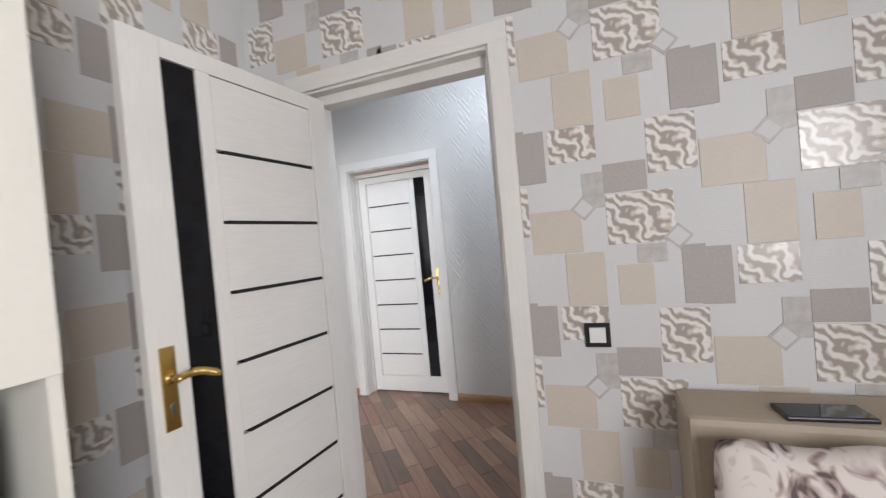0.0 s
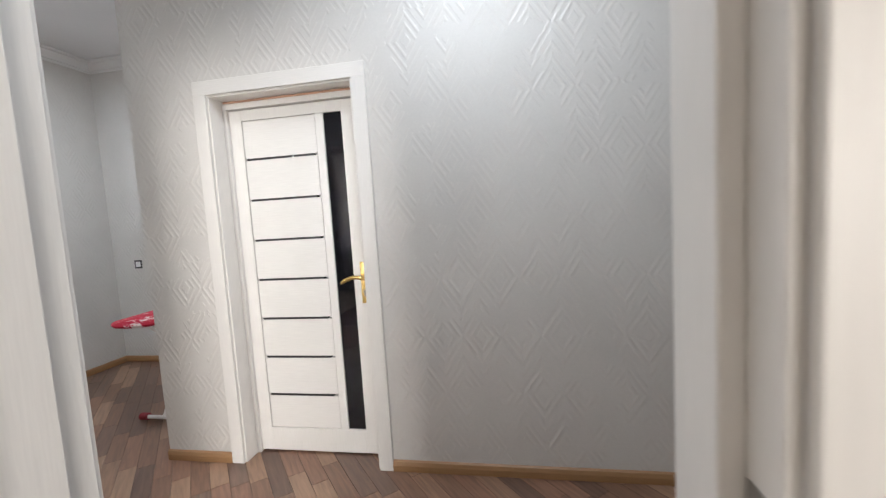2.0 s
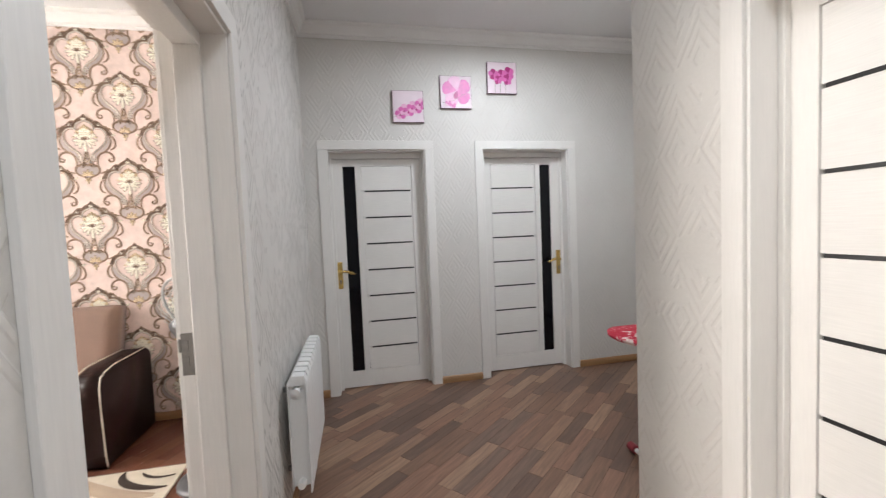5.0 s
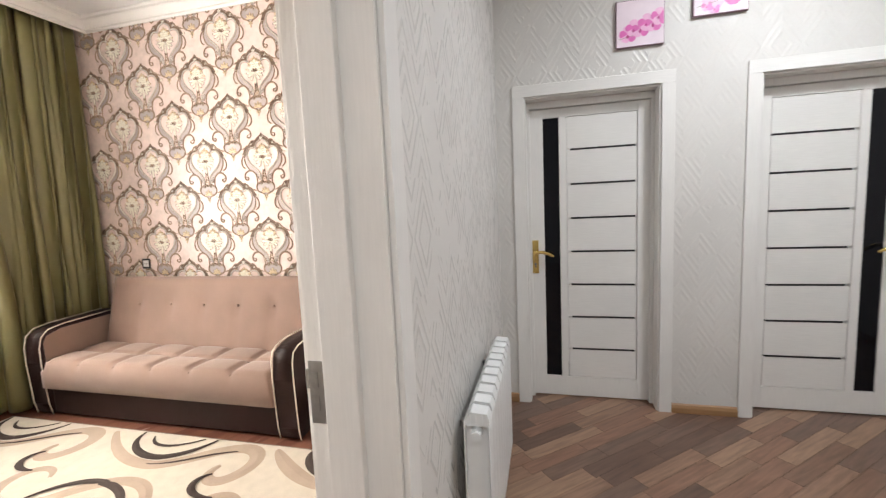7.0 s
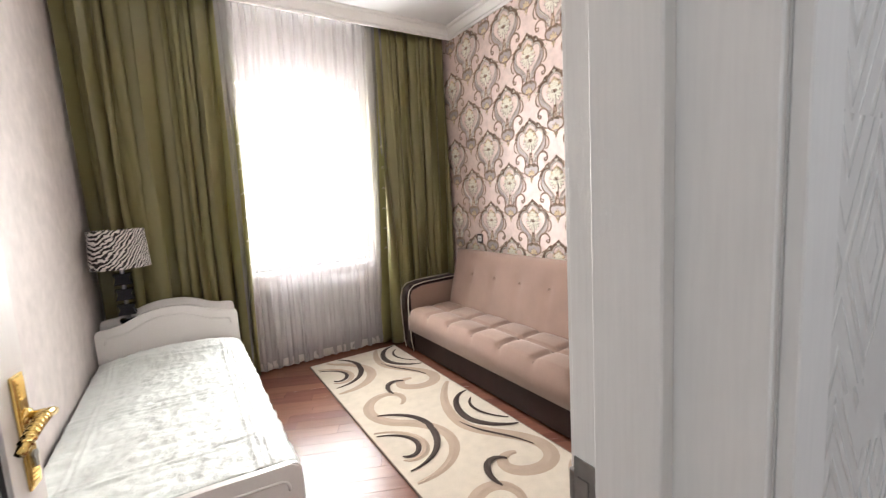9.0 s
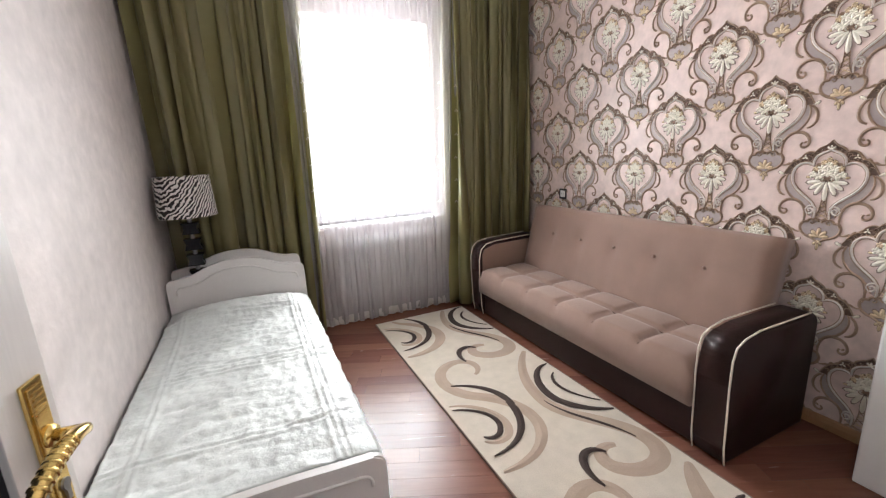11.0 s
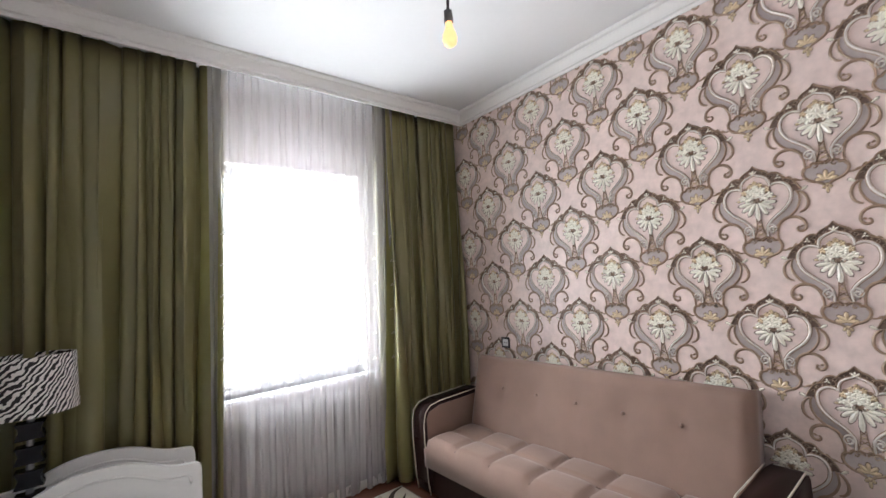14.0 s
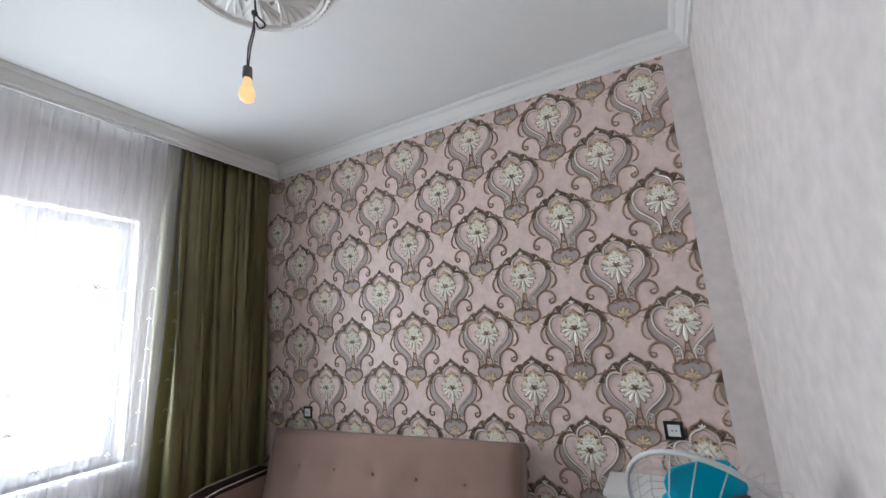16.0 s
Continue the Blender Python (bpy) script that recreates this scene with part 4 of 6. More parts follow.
for x in (-0.25, 0.07):
    bm = bmesh.new()
    tube(bm, [(x - 0.03, 0.12, 0.028), (x + 0.03, 0.12, 0.028)], 0.026, 12)
    part("end_cap", bm, material("dark_red_rubber", (0.25, 0.02, 0.03), 0.5), ib, "dark red rubber cap")

# ---------------- sofa ----------------
sofa = thing("sofa", "beige velour sofa bed with dark brown arms and cream piping", "sofa")
bm = bmesh.new()
box(bm, (-4.05, -0.50, 0.02), (-3.585, 1.42, 0.235), 0.012)
part("base", bm, LEATHER, sofa, "dark brown leatherette plinth")


def cushion_grid(bm, u0, u1, v0, v1, nu, nv, to3, puff, thick, k=7):
    """A tufted upholstered slab: nu x nv pillows with creases between."""
    U, V = nu * k, nv * k
    top = []
    for j in range(V + 1):
        row = []
        for i in range(U + 1):
            a, b = i / U, j / V
            cu, cv = abs(math.sin(math.pi * i / k)), abs(math.sin(math.pi * j / k))
            edge = min(1.0, min(a, 1 - a) * U / 2.2, min(b, 1 - b) * V / 2.2)
            h = puff * (cu ** 0.16 * cv ** 0.16) + thick * (1 - (1 - edge) ** 2 * 0.3)
            row.append(bm.verts.new(to3(u0 + (u1 - u0) * a, v0 + (v1 - v0) * b, h)))
        top.append(row)
    for j in range(V):
        for i in range(U):
            bm.faces.new((top[j][i], top[j][i + 1], top[j + 1][i + 1], top[j + 1][i]))
    rim = top[0] + [r[-1] for r in top[1:]] + top[-1][-2::-1] + [r[0] for r in top[-2:0:-1]]
    low = []
    flat = [(u0 + (u1 - u0) * i / U, v0) for i in range(U + 1)] + [(u1, v0 + (v1 - v0) * j / V) for j in range(1, V + 1)] + [(u1 - (u1 - u0) * i / U, v1) for i in range(1, U + 1)] + [(u0, v1 - (v1 - v0) * j / V) for j in range(1, V)]
    for u, v in flat:
        low.append(bm.verts.new(to3(u, v, 0)))
    n = len(rim)
    for i in range(n):
        bm.faces.new((rim[i], rim[(i + 1) % n], low[(i + 1) % n], low[i]))
    bm.faces.new(low)
    return bm


bm = cushion_grid(bmesh.new(), -0.50, 1.425, -4.0, -3.53, 6, 2, lambda u, v, h: (v, u, 0.235 + h), 0.034, 0.18, 11)
part("seat", bm, VELOUR, sofa, "tufted beige velour seat", smooth=True)
# seam tubes coloured dark to stand for the shade in the seat's creases
SEAM_SHADE = material("velour_seam_shade", (0.10, 0.065, 0.05), 0.9)
for q in range(1, 6):
    y = -0.50 + 1.925 * q / 6
    part("shaded_seam", tube(bmesh.new(), [(-3.56, y, 0.410), (-3.60, y, 0.4165), (-3.765, y + 0.012, 0.4165), (-3.96, y, 0.4165)], 0.0028, 6), SEAM_SHADE, sofa)
part("shaded_seam", tube(bmesh.new(), [(-3.765 + 0.010 * math.sin(q * 1.05), -0.46 + 1.85 * q / 36, 0.4165) for q in range(37)], 0.0028, 6), SEAM_SHADE, sofa)
tilt = math.radians(14)


def back3(u, v, h):
    return (-3.985 - v * math.sin(tilt) + h * math.cos(tilt) - 0.10, u, 0.36 + v * math.cos(tilt) + h * math.sin(tilt))


bm = bmesh.new()
U, V = 48, 14
rows = []
for j in range(V + 1):
    row = []
    for i in range(U + 1):
        u, v = -0.47 + 1.89 * i / U, 0.585 * j / V
        h = 0.14
        for q in range(5):
            du, dv = (u - (-0.47 + 1.89 * (q + 1) / 6)) / 0.05, (v - 0.36) / 0.07
            h -= 0.018 * math.exp(-du * du - dv * dv)
            h -= 0.006 * math.exp(-(du * 3.5) ** 2) * (1 if v < 0.36 else 0.0)
        e = min(i, U - i, V - j) / 1.5
        h -= 0.03 * max(0, 1 - e) ** 2
        row.append(bm.verts.new(back3(u, v, h)))
    rows.append(row)
for a, b in zip(rows, rows[1:]):
    for i in range(U):
        bm.faces.new((a[i], a[i + 1], b[i + 1], b[i]))
ret = bmesh.ops.extrude_edge_only(bm, edges=[e for e in bm.edges if e.is_boundary])
for vtx in [x for x in ret["geom"] if isinstance(x, bmesh.types.BMVert)]:
    vtx.co += Vector((-0.125 * math.cos(tilt), 0, -0.125 * math.sin(tilt)))
bmesh.ops.holes_fill(bm, edges=[e for e in bm.edges if e.is_boundary], sides=0)
part("backrest", bm, VELOUR, sofa, "high tilted velour backrest with buttons", smooth=True)
for q in range(5):
    p = back3(-0.47 + 1.89 * (q + 1) / 6, 0.36, 0.128)
    bm = bmesh.new()
    bmesh.ops.create_uvsphere(bm, u_segments=10, v_segments=6, radius=0.011, matrix=Matrix.Translation(p))
    part("button", bm, VELOUR, sofa, smooth=True)

for y0, y1, out, drop in ((-0.655, -0.505, -1, 0.0), (1.43, 1.575, 1, 0.04)):
    prof = [(-4.20, 0.015), (-3.575, 0.015), (-3.56, 0.10), (-3.548, 0.40), (-3.55, 0.52), (-3.57, 0.60 - drop * 0.5), (-3.62, 0.645 - drop), (-3.72, 0.662 - drop), (-4.12, 0.675 - drop * 1.4), (-4.18, 0.66 - drop * 1.4), (-4.205, 0.60 - drop)]
    bm = bmesh.new()
    prism(bm, prof, lambda u, v, dd: (u, dd, v), y0, y1)
    bmesh.ops.bevel(bm, geom=[e for e in bm.edges], offset=0.012, segments=2, affect="EDGES")
    arm = part("armrest", bm, LEATHER, sofa, "dark brown leatherette armrest", smooth=True)
    for yy in (y0 - 0.001, y1 + 0.001):
        bm = bmesh.new()
        tube(bm, [(u + 0.004, yy, v + 0.004) for u, v in prof[1:9]], 0.0042, 6)
        part("piping", bm, PIPING, arm, "cream piping", smooth=True)
    inner = y1 + 0.003 if out < 0 else y0 - 0.003
    bm = bmesh.new()
    prism(bm, [(-4.1, 0.30), (-3.575, 0.30), (-3.575, 0.56 - drop), (-3.60, 0.605 - drop), (-3.70, 0.635 - drop), (-4.1, 0.645 - drop * 1.4)], lambda u, v, dd: (u, dd, v), inner - 0.003, inner + 0.003)
    part("side_cushion", bm, VELOUR, arm, "velour inner side")

# ---------------- rug ----------------
RX0, RX1, RY0, RY1 = -3.50, -2.668, -0.80, 2.05
rug = thing("rug", "cream runner rug with tan and dark brown swirls", "rug")
bm = bmesh.new()
box(bm, (RX0, RY0, -0.002), (RX1, RY1, 0.012), 0.003, 1)
part("rug_base", bm, RUG_CREAM, rug)
part("edge_binding", boxes(((RX1 - 0.001, RY0, -0.001), (RX1 + 0.004, RY1, 0.0132)), ((RX0 - 0.004, RY0, -0.001), (RX0 + 0.001, RY1, 0.0132))), material("rug_binding", (0.20, 0.15, 0.12), 0.9), rug)


def inside(pts):
    """The longest run of points that lies on the rug."""
    run, best = [], []
    for p in pts:
        if RX0 + 0.012 < p[0] < RX1 - 0.012 and RY0 + 0.012 < p[1] < RY1 - 0.012:
            run.append(p)
        else:
            run = []
        if len(run) > len(best):
            best = list(run)
    return best


def swirl(pts, w0, w1, mat, lift=0.0):
    pts = inside(pts)
    if len(pts) > 3:
        part("swirl", ribbon(bmesh.new(), pts, w0, w1, 0.0122 + lift, 0.0165 + lift), mat, rug)


def chain(*knots):
    """Smooth line through Bezier pieces: a start, then (handle, handle, end) by threes."""
    out, at = [knots[0]], knots[0]
    for q in range(1, len(knots), 3):
        out += bezier(at, knots[q], knots[q + 1], knots[q + 2], 14)[1:]
        at = knots[q + 2]
    return out


PERIOD = 1.24
for q in range(-1, 2):
    def sw(w0, w1, mat, lift, *knots):
        swirl(chain(*((x, y + q * PERIOD) for x, y in knots)), w0, w1, mat, lift)
    # on the bed side: a tan wave that opens into a bowl, with dark crescents in it
    sw(0.02, 0.080, RUG_TAN, 0.0, (-3.00, 0.35), (-3.12, 0.29), (-3.06, 0.09), (-2.90, 0.15), (-2.74, 0.22), (-2.74, 0.44), (-2.88, 0.56), (-3.00, 0.65), (-3.11, 0.80), (-3.04, 0.97), (-2.96, 1.13), (-2.80, 1.16), (-2.67, 1.14))
    sw(0.008, 0.046, RUG_DARK, 0.003, (-2.80, 0.40), (-2.95, 0.45), (-3.05, 0.60), (-3.02, 0.74), (-3.00, 0.92), (-2.88, 1.06), (-2.67, 1.04))
    sw(0.010, 0.045, RUG_TAN, 0.0, (-2.67, 0.58), (-2.80, 0.58), (-2.97, 0.78), (-2.88, 0.92), (-2.84, 0.98), (-2.76, 0.97), (-2.73, 0.93))
    sw(0.010, 0.032, RUG_DARK, 0.003, (-2.67, 0.62), (-2.80, 0.64), (-2.93, 0.79), (-2.84, 0.90), (-2.81, 0.94), (-2.76, 0.93), (-2.74, 0.90))
    # on the sofa side: the same wave turned, ending in a curl
    sw(0.03, 0.090, RUG_TAN, 0.0, (-3.49, 0.22), (-3.36, 0.34), (-3.20, 0.55), (-3.20, 0.80), (-3.20, 0.98), (-3.42, 1.10), (-3.44, 1.28), (-3.45, 1.45), (-3.25, 1.47), (-3.16, 1.36), (-3.11, 1.28), (-3.19, 1.20), (-3.27, 1.25))
    sw(0.010, 0.052, RUG_DARK, 0.003, (-3.485, 0.47), (-3.36, 0.46), (-3.24, 0.66), (-3.27, 0.82), (-3.30, 0.92), (-3.38, 1.00), (-3.485, 1.04))
    sw(0.008, 0.024, RUG_DARK, 0.003, (-3.45, 0.58), (-3.36, 0.64), (-3.33, 0.78), (-3.48, 0.95))
    sw(0.006, 0.022, RUG_DARK, 0.003, (-3.20, 0.80), (-3.22, 0.98), (-3.36, 1.08), (-3.40, 1.26))
    sw(0.012, 0.040, RUG_DARK, 0.006, (-3.19, 1.27), (-3.13, 1.16), (-2.99, 1.26), (-3.03, 1.42))

# ---------------- bed ----------------
bed = thing("bed", "white lacquered single bed with arched headboard and footboard", "bed")
BX0, BX1 = -2.115, -1.275


def arched(y0, y1, z_low, z_side, z_top, label, name):
    pts = [(BX0 + 0.02, z_low), (BX0, z_low + 0.02), (BX0, z_side - 0.05)] + bezier((BX0, z_side - 0.04), (BX0, z_side), (BX0 + 0.02, z_side + 0.005), (BX0 + 0.06, z_side + 0.005), 6)
    mid = (BX0 + BX1) / 2
    pts += bezier((BX0 + 0.06, z_side + 0.006), (BX0 + 0.2, z_side + 0.008), (mid - 0.2, z_top), (mid, z_top), 10)[1:]
    pts += bezier((mid, z_top), (mid + 0.2, z_top), (BX1 - 0.2, z_side + 0.008), (BX1 - 0.06, z_side + 0.006), 10)[1:]
    pts += bezier((BX1 - 0.06, z_side + 0.005), (BX1 - 0.02, z_side + 0.005), (BX1, z_side), (BX1, z_side - 0.04), 6)[1:] + [(BX1, z_low + 0.02), (BX1 - 0.02, z_low)]
    bm = bmesh.new()
    prism(bm, pts, lambda u, v, dd: (u, dd, v), y0, y1)
    bmesh.ops.bevel(bm, geom=[e for e in bm.edges if abs(e.verts[0].co.y - e.verts[1].co.y) < 1e-6], offset=0.006, segments=2, affect="EDGES")
    ob = part(name, bm, BED_WHITE, bed, label)
    bm = bmesh.new()
    inner = [(BX0 + 0.05 + (u - BX0) * 0.88, v - 0.055) for u, v in pts[3:-2]]
    for yy in (y1 + 0.001,):
        bm2 = [(u, yy, v) for u, v in inner]
        tube(bm, bm2, 0.006, 6)
    part("bead", bm, BED_WHITE, ob, "raised curved moulding", smooth=True)
    return ob


arched(-0.545, -0.515, 0.05, 0.715, 0.81, "arched white headboard", "headboard")
arched(-0.775, -0.745, 0.05, 0.735, 0.825, "arched white rear board", "rear_board")
part("shelf", boxes(((BX0 + 0.03, -0.745, 0.62), (BX1 - 0.03, -0.546, 0.645)), ((BX0 + 0.03, -0.745, 0.06), (BX0 + 0.05, -0.546, 0.62)), ((BX1 - 0.05, -0.745, 0.06), (BX1 - 0.03, -0.546, 0.62)), bevel=0.002), BED_WHITE, bed, "white shelf box behind the headboard")
arched(1.34, 1.37, 0.03, 0.50, 0.52, "low white footboard", "footboard")
for x in (BX0 + 0.02, BX1 - 0.045):
    part("side_rail", boxes(((x, -0.514, 0.14), (x + 0.025, 1.339, 0.32)), bevel=0.003), BED_WHITE, bed)
for x in (BX0 + 0.03, BX1 - 0.07):
    for y in (-0.74, 1.33):
        part("leg", boxes(((x, y, 0.0), (x + 0.04, y + 0.04, 0.08)), bevel=0.002), BED_WHITE, bed)
bm = bmesh.new()
for x0, x1, y in ((BX0 - 0.02, BX0 + 0.03, 1.33),):
    box(bm, (x0, y - 0.02, 0.02), (x1 + 0.02, y + 0.06, 0.05), 0.01)
part("castor_cover", bm, BED_WHITE, bed)
part("mattress", boxes(((BX0 + 0.05, -0.51, 0.30), (BX1 - 0.05, 1.335, 0.47)), bevel=0.02), BED_WHITE, bed, "white mattress")

# quilt over the bed: a draped sheet with stitched bands
quilt = thing("quilt", "pale mint-white satin quilt with stitched borders on the bed", "quilt")
bm = bmesh.new()
NX, NY = 150, 210
xs0, xs1 = BX0 - 0.055, BX1 + 0.008
flat_l, flat_r = BX0 + 0.04, BX1 - 0.03
rows = []
for j in range(NY + 1):
    v = j / NY
    y = -0.50 + 1.83 * v
    row = []
    for i in range(NX + 1):
        u = i / NX
        s = u * 1.26
        # left part hangs down over the side, the rest lies flat
        if s < 0.30:
            a = s / 0.30
            x = BX0 - 0.006 - 0.014 * math.sin(6 * y + 1.0) * (1 - a) + 0.012 * math.sin(19 * y) * (1 - a)
            z = 0.20 + 0.285 * a
            x += 0.035 * max(0.0, (a - 0.85) / 0.15) ** 2
        else:
            a = (s - 0.30) / 0.96
            x = (BX0 + 0.005) + (BX1 - 0.006 - BX0 - 0.005) * a
            z = 0.492 + 0.018 * math.sin(math.pi * min(1, a)) - 0.012 * max(0, (0.06 - a) / 0.06) ** 2
            pillow = math.exp(-((y + 0.30) / 0.17) ** 2) * (1 - abs(2 * a - 1) ** 4)
            z += 0.075 * pillow
            border = 0
            for bb in (0.10, 0.13, 0.16, 0.86, 0.89):
                border += math.exp(-((a - bb) / 0.010) ** 2)
            for yy in (-0.22, -0.19, 0.42, 0.455, 0.49, 0.525, 1.05, 1.08):
                border += math.exp(-((y - yy - 0.02 * math.sin(5 * a)) / 0.009) ** 2)
            z += 0.006 * min(1.5, border)
            nn = noise.noise(Vector((x * 15, y * 15, 0.3))) * 0.005 + noise.noise(Vector((x * 34, y * 22, 1.3))) * 0.004
            nn += abs(noise.noise(Vector((x * 5, y * 12, 5)))) * 0.012
            field = 0.5 + 0.5 * math.sin(2 * math.pi * a * 7) * math.sin(2 * math.pi * y * 5.2)
            nn += (0.5 - abs(noise.noise(Vector((x * 30, y * 24, 7.7))))) * 0.006 * (0.4 + 0.6 * field)
            nn += (0.5 - abs(noise.noise(Vector((x * 9 + 3 * y, y * 26, 2.2))))) * 0.008
            z += nn * 0.8
        if s < 0.30:
            x += 0.006 * noise.noise(Vector((z * 12, y * 16, 2.0))) + 0.004 * math.sin(55 * y + 4 * math.sin(3 * z))
        row.append(bm.verts.new((x, y, z)))
    rows.append(row)
for a, b in zip(rows, rows[1:]):
    for i in range(NX):
        bm.faces.new((a[i], a[i + 1], b[i + 1], b[i]))
thicken(part("cover", bm, QUILT, quilt, smooth=True), 0.006)

bm = bmesh.new()
tube(bm, [(BX0 - 0.008 - 0.014 * math.sin(6 * y + 1.0) + 0.012 * math.sin(19 * y), y, 0.198) for y in [-0.5 + 1.83 * q / 80 for q in range(81)]], 0.007, 6)
part("hem", bm, QUILT, quilt, "rolled satin hem", smooth=True)

# ---------------- table lamp ----------------
tl = thing("table_lamp", "table lamp with zebra shade on stacked black blocks", "lamp", pose(-1.455, -0.64, 0.645))
part("foot", lathe(bmesh.new(), [(0.0, 0.0), (0.075, 0.0), (0.078, 0.008), (0.05, 0.022), (0.0, 0.024)], 32), LAMP_BLACK, tl, "glossy round foot", smooth=True)
for i in range(4):
    z = 0.03 + i * 0.105
    bm = bmesh.new()
    prof = [(-0.052, 0), (0.052, 0)] + bezier((0.052, 0.0), (0.034, 0.02), (0.034, 0.05), (0.052, 0.075), 8)[1:] + bezier((-0.052, 0.075), (-0.034, 0.05), (-0.034, 0.02), (-0.052, 0.0), 8)[:-1]
    prism(bm, prof, lambda u, v, dd: (u, dd, v + z), -0.038, 0.038)
    bmesh.ops.bevel(bm, geom=bm.edges[:], offset=0.003, segments=1, affect="EDGES")
    part("block", bm, LAMP_BLACK, tl, "waisted black ceramic block")
    bm = bmesh.new()
    tube(bm, [(0, 0, z + 0.075), (0, 0, z + 0.105)], 0.014, 12)
    part("spacer", bm, STEEL, tl)
bm = bmesh.new()
lathe(bm, [(0.172, 0.462), (0.158, 0.72), (0.156, 0.72), (0.170, 0.462)], 48)
part("shade", bm, ZEBRA, tl, "zebra striped cloth shade", smooth=False)
bm = bmesh.new()
for a in (0, 120, 240):
    tube(bm, [(0, 0, 0.70), (0.155 * math.cos(radians(a)), 0.155 * math.sin(radians(a)), 0.71)], 0.002, 6)
tube(bm, [(0, 0, 0.44), (0, 0, 0.70)], 0.006, 8)
part("shade_holder", bm, STEEL, tl)

# ---------------- ceiling rose and bulb ----------------
RC = (-2.82, 0.93)
rose = thing("ceiling_rose", "round white plaster ceiling rose with leaf relief", "ceiling rose", pose(RC[0], RC[1], 3.09))
R = 0.31
prof = [(0.0, -0.004), (R, -0.004), (R, -0.018), (R * 0.97, -0.026), (R * 0.94, -0.02), (R * 0.90, -0.030), (R * 0.87, -0.016), (0.0, -0.014)]
part("disc", lathe(bmesh.new(), prof, 72), MOULD, rose, smooth=False)
for i in range(72):
    a = 2 * math.pi * i / 72
    if i == 0:
        bm = bmesh.new()
        bmesh.ops.create_icosphere(bm, subdivisions=1, radius=0.0088)
        bead_mesh = finish("bead", bm, MOULD, True)
    ob = new("bead", bead_mesh)
    ob.parent = rose
    ob.location = (R * 0.985 * math.cos(a), R * 0.985 * math.sin(a), -0.020)
bm = bmesh.new()
for i in range(7):
    pts = bezier((0.105, 0.0), (0.15, 0.03 * (i - 3) * 0.6), (0.215, 0.028 * (i - 3)), (0.262 - 0.006 * abs(i - 3) ** 2 * 0.5, 0.034 * (i - 3)), 8)
    ribbon(bm, [(x, y * (x - 0.05) / 0.15) for x, y in pts], 0.006, 0.020, 0.0, 0.015)
leaf_mesh = finish("acanthus_leaf", bm, MOULD, True)
for i in range(8):
    ob = new("acanthus_leaf", leaf_mesh)
    ob.parent = rose
    ob.matrix_basis = pose(0, 0, -0.014, 180, 0, i * 45)
part("centre_ring", lathe(bmesh.new(), [(0.10, -0.014), (0.104, -0.03), (0.088, -0.036), (0.068, -0.026), (0.06, -0.018), (0.0, -0.018)], 40), MOULD, rose, smooth=True)
for i in range(8):
    a = radians(22.5 + 45 * i)
    bm = bmesh.new()
    prism(bm, [(-0.007, -0.010), (0.007, -0.006), (0.005, 0.011), (-0.005, 0.008)], lambda u, v, dd: (0.135 * math.cos(a) + u, 0.135 * math.sin(a) + v, dd), -0.022, -0.0145)
    part("drop_hole", bm, STEEL, rose)
pb = thing("pendant_bulb", "bare lit bulb hanging on a knotted brown flex", "lamp", pose(RC[0], RC[1], 3.07))
bm = bmesh.new()
tube(bm, [(0, 0, 0), (0.002, 0, -0.08), (-0.002, 0.003, -0.15), (0.0, 0.0, -0.17)], 0.0045, 8)
tube(bm, [(0, 0, -0.165), (0.006, 0.0, -0.25), (0.018, -0.01, -0.33), (0.02, -0.012, -0.42)], 0.003, 8)
tube(bm, [(0.004, 0, -0.165), (-0.002, 0.0, -0.25), (0.008, -0.01, -0.33), (0.014, -0.012, -0.42)], 0.003, 8)
part("flex", bm, WIRE, pb, smooth=True)
bm = bmesh.new()
loop = [(-0.02 + 0.026 * math.cos(t * 2 * math.pi / 16), 0.006 * math.sin(t), -0.19 + 0.024 * math.sin(t * 2 * math.pi / 16)) for t in range(15)]
tube(bm, loop, 0.004, 8)
bmesh.ops.create_icosphere(bm, subdivisions=2, radius=0.013, matrix=Matrix.Translation((0, 0, -0.165)))
part("knot", bm, WIRE, pb, smooth=True)
part("holder", lathe(bmesh.new(), [(0.006, -0.415), (0.017, -0.42), (0.019, -0.465), (0.016, -0.468), (0.0, -0.468)], 20, (0.017, -0.012)), GREY_PLASTIC, pb, smooth=True)
part("bulb_neck", lathe(bmesh.new(), [(0.014, -0.468), (0.015, -0.488), (0.018, -0.50)], 20, (0.017, -0.012)), BULB_GLOW, pb, smooth=True)
part("bulb", lathe(bmesh.new(), [(0.018, -0.50), (0.026, -0.515), (0.029, -0.535), (0.025, -0.556), (0.012, -0.568), (0.0, -0.57)], 24, (0.017, -0.012)), BULB_GLOW, pb, "glowing warm bulb", smooth=True)

# ---------------- floor fan in the corner ----------------
FC = Vector((-3.30, 2.26, 0.80))
fan = thing("floor_fan", "floor fan with blue blades and clear guard in the corner", "fan", pose(FC.x, FC.y, 0, 0, 0, 0))
part("base", lathe(bmesh.new(), [(0.0, 0.0), (0.19, 0.0), (0.19, 0.015), (0.15, 0.03), (0.03, 0.045), (0.0, 0.05)], 40), GREY_PLASTIC, fan, smooth=True)
bm = bmesh.new()
tube(bm, [(0, 0, 0.04), (0, 0, 0.50)], 0.018, 14)
tube(bm, [(0, 0, 0.50), (-0.02, 0.0, 0.9), (-0.02, 0, 1.05)], 0.014, 14)
part("pole", bm, CLEAR_GUARD, fan, smooth=True)
HEAD = pose(0, 0, 0.99, -62, 0, 62) @ Matrix.Scale(1.28, 4)
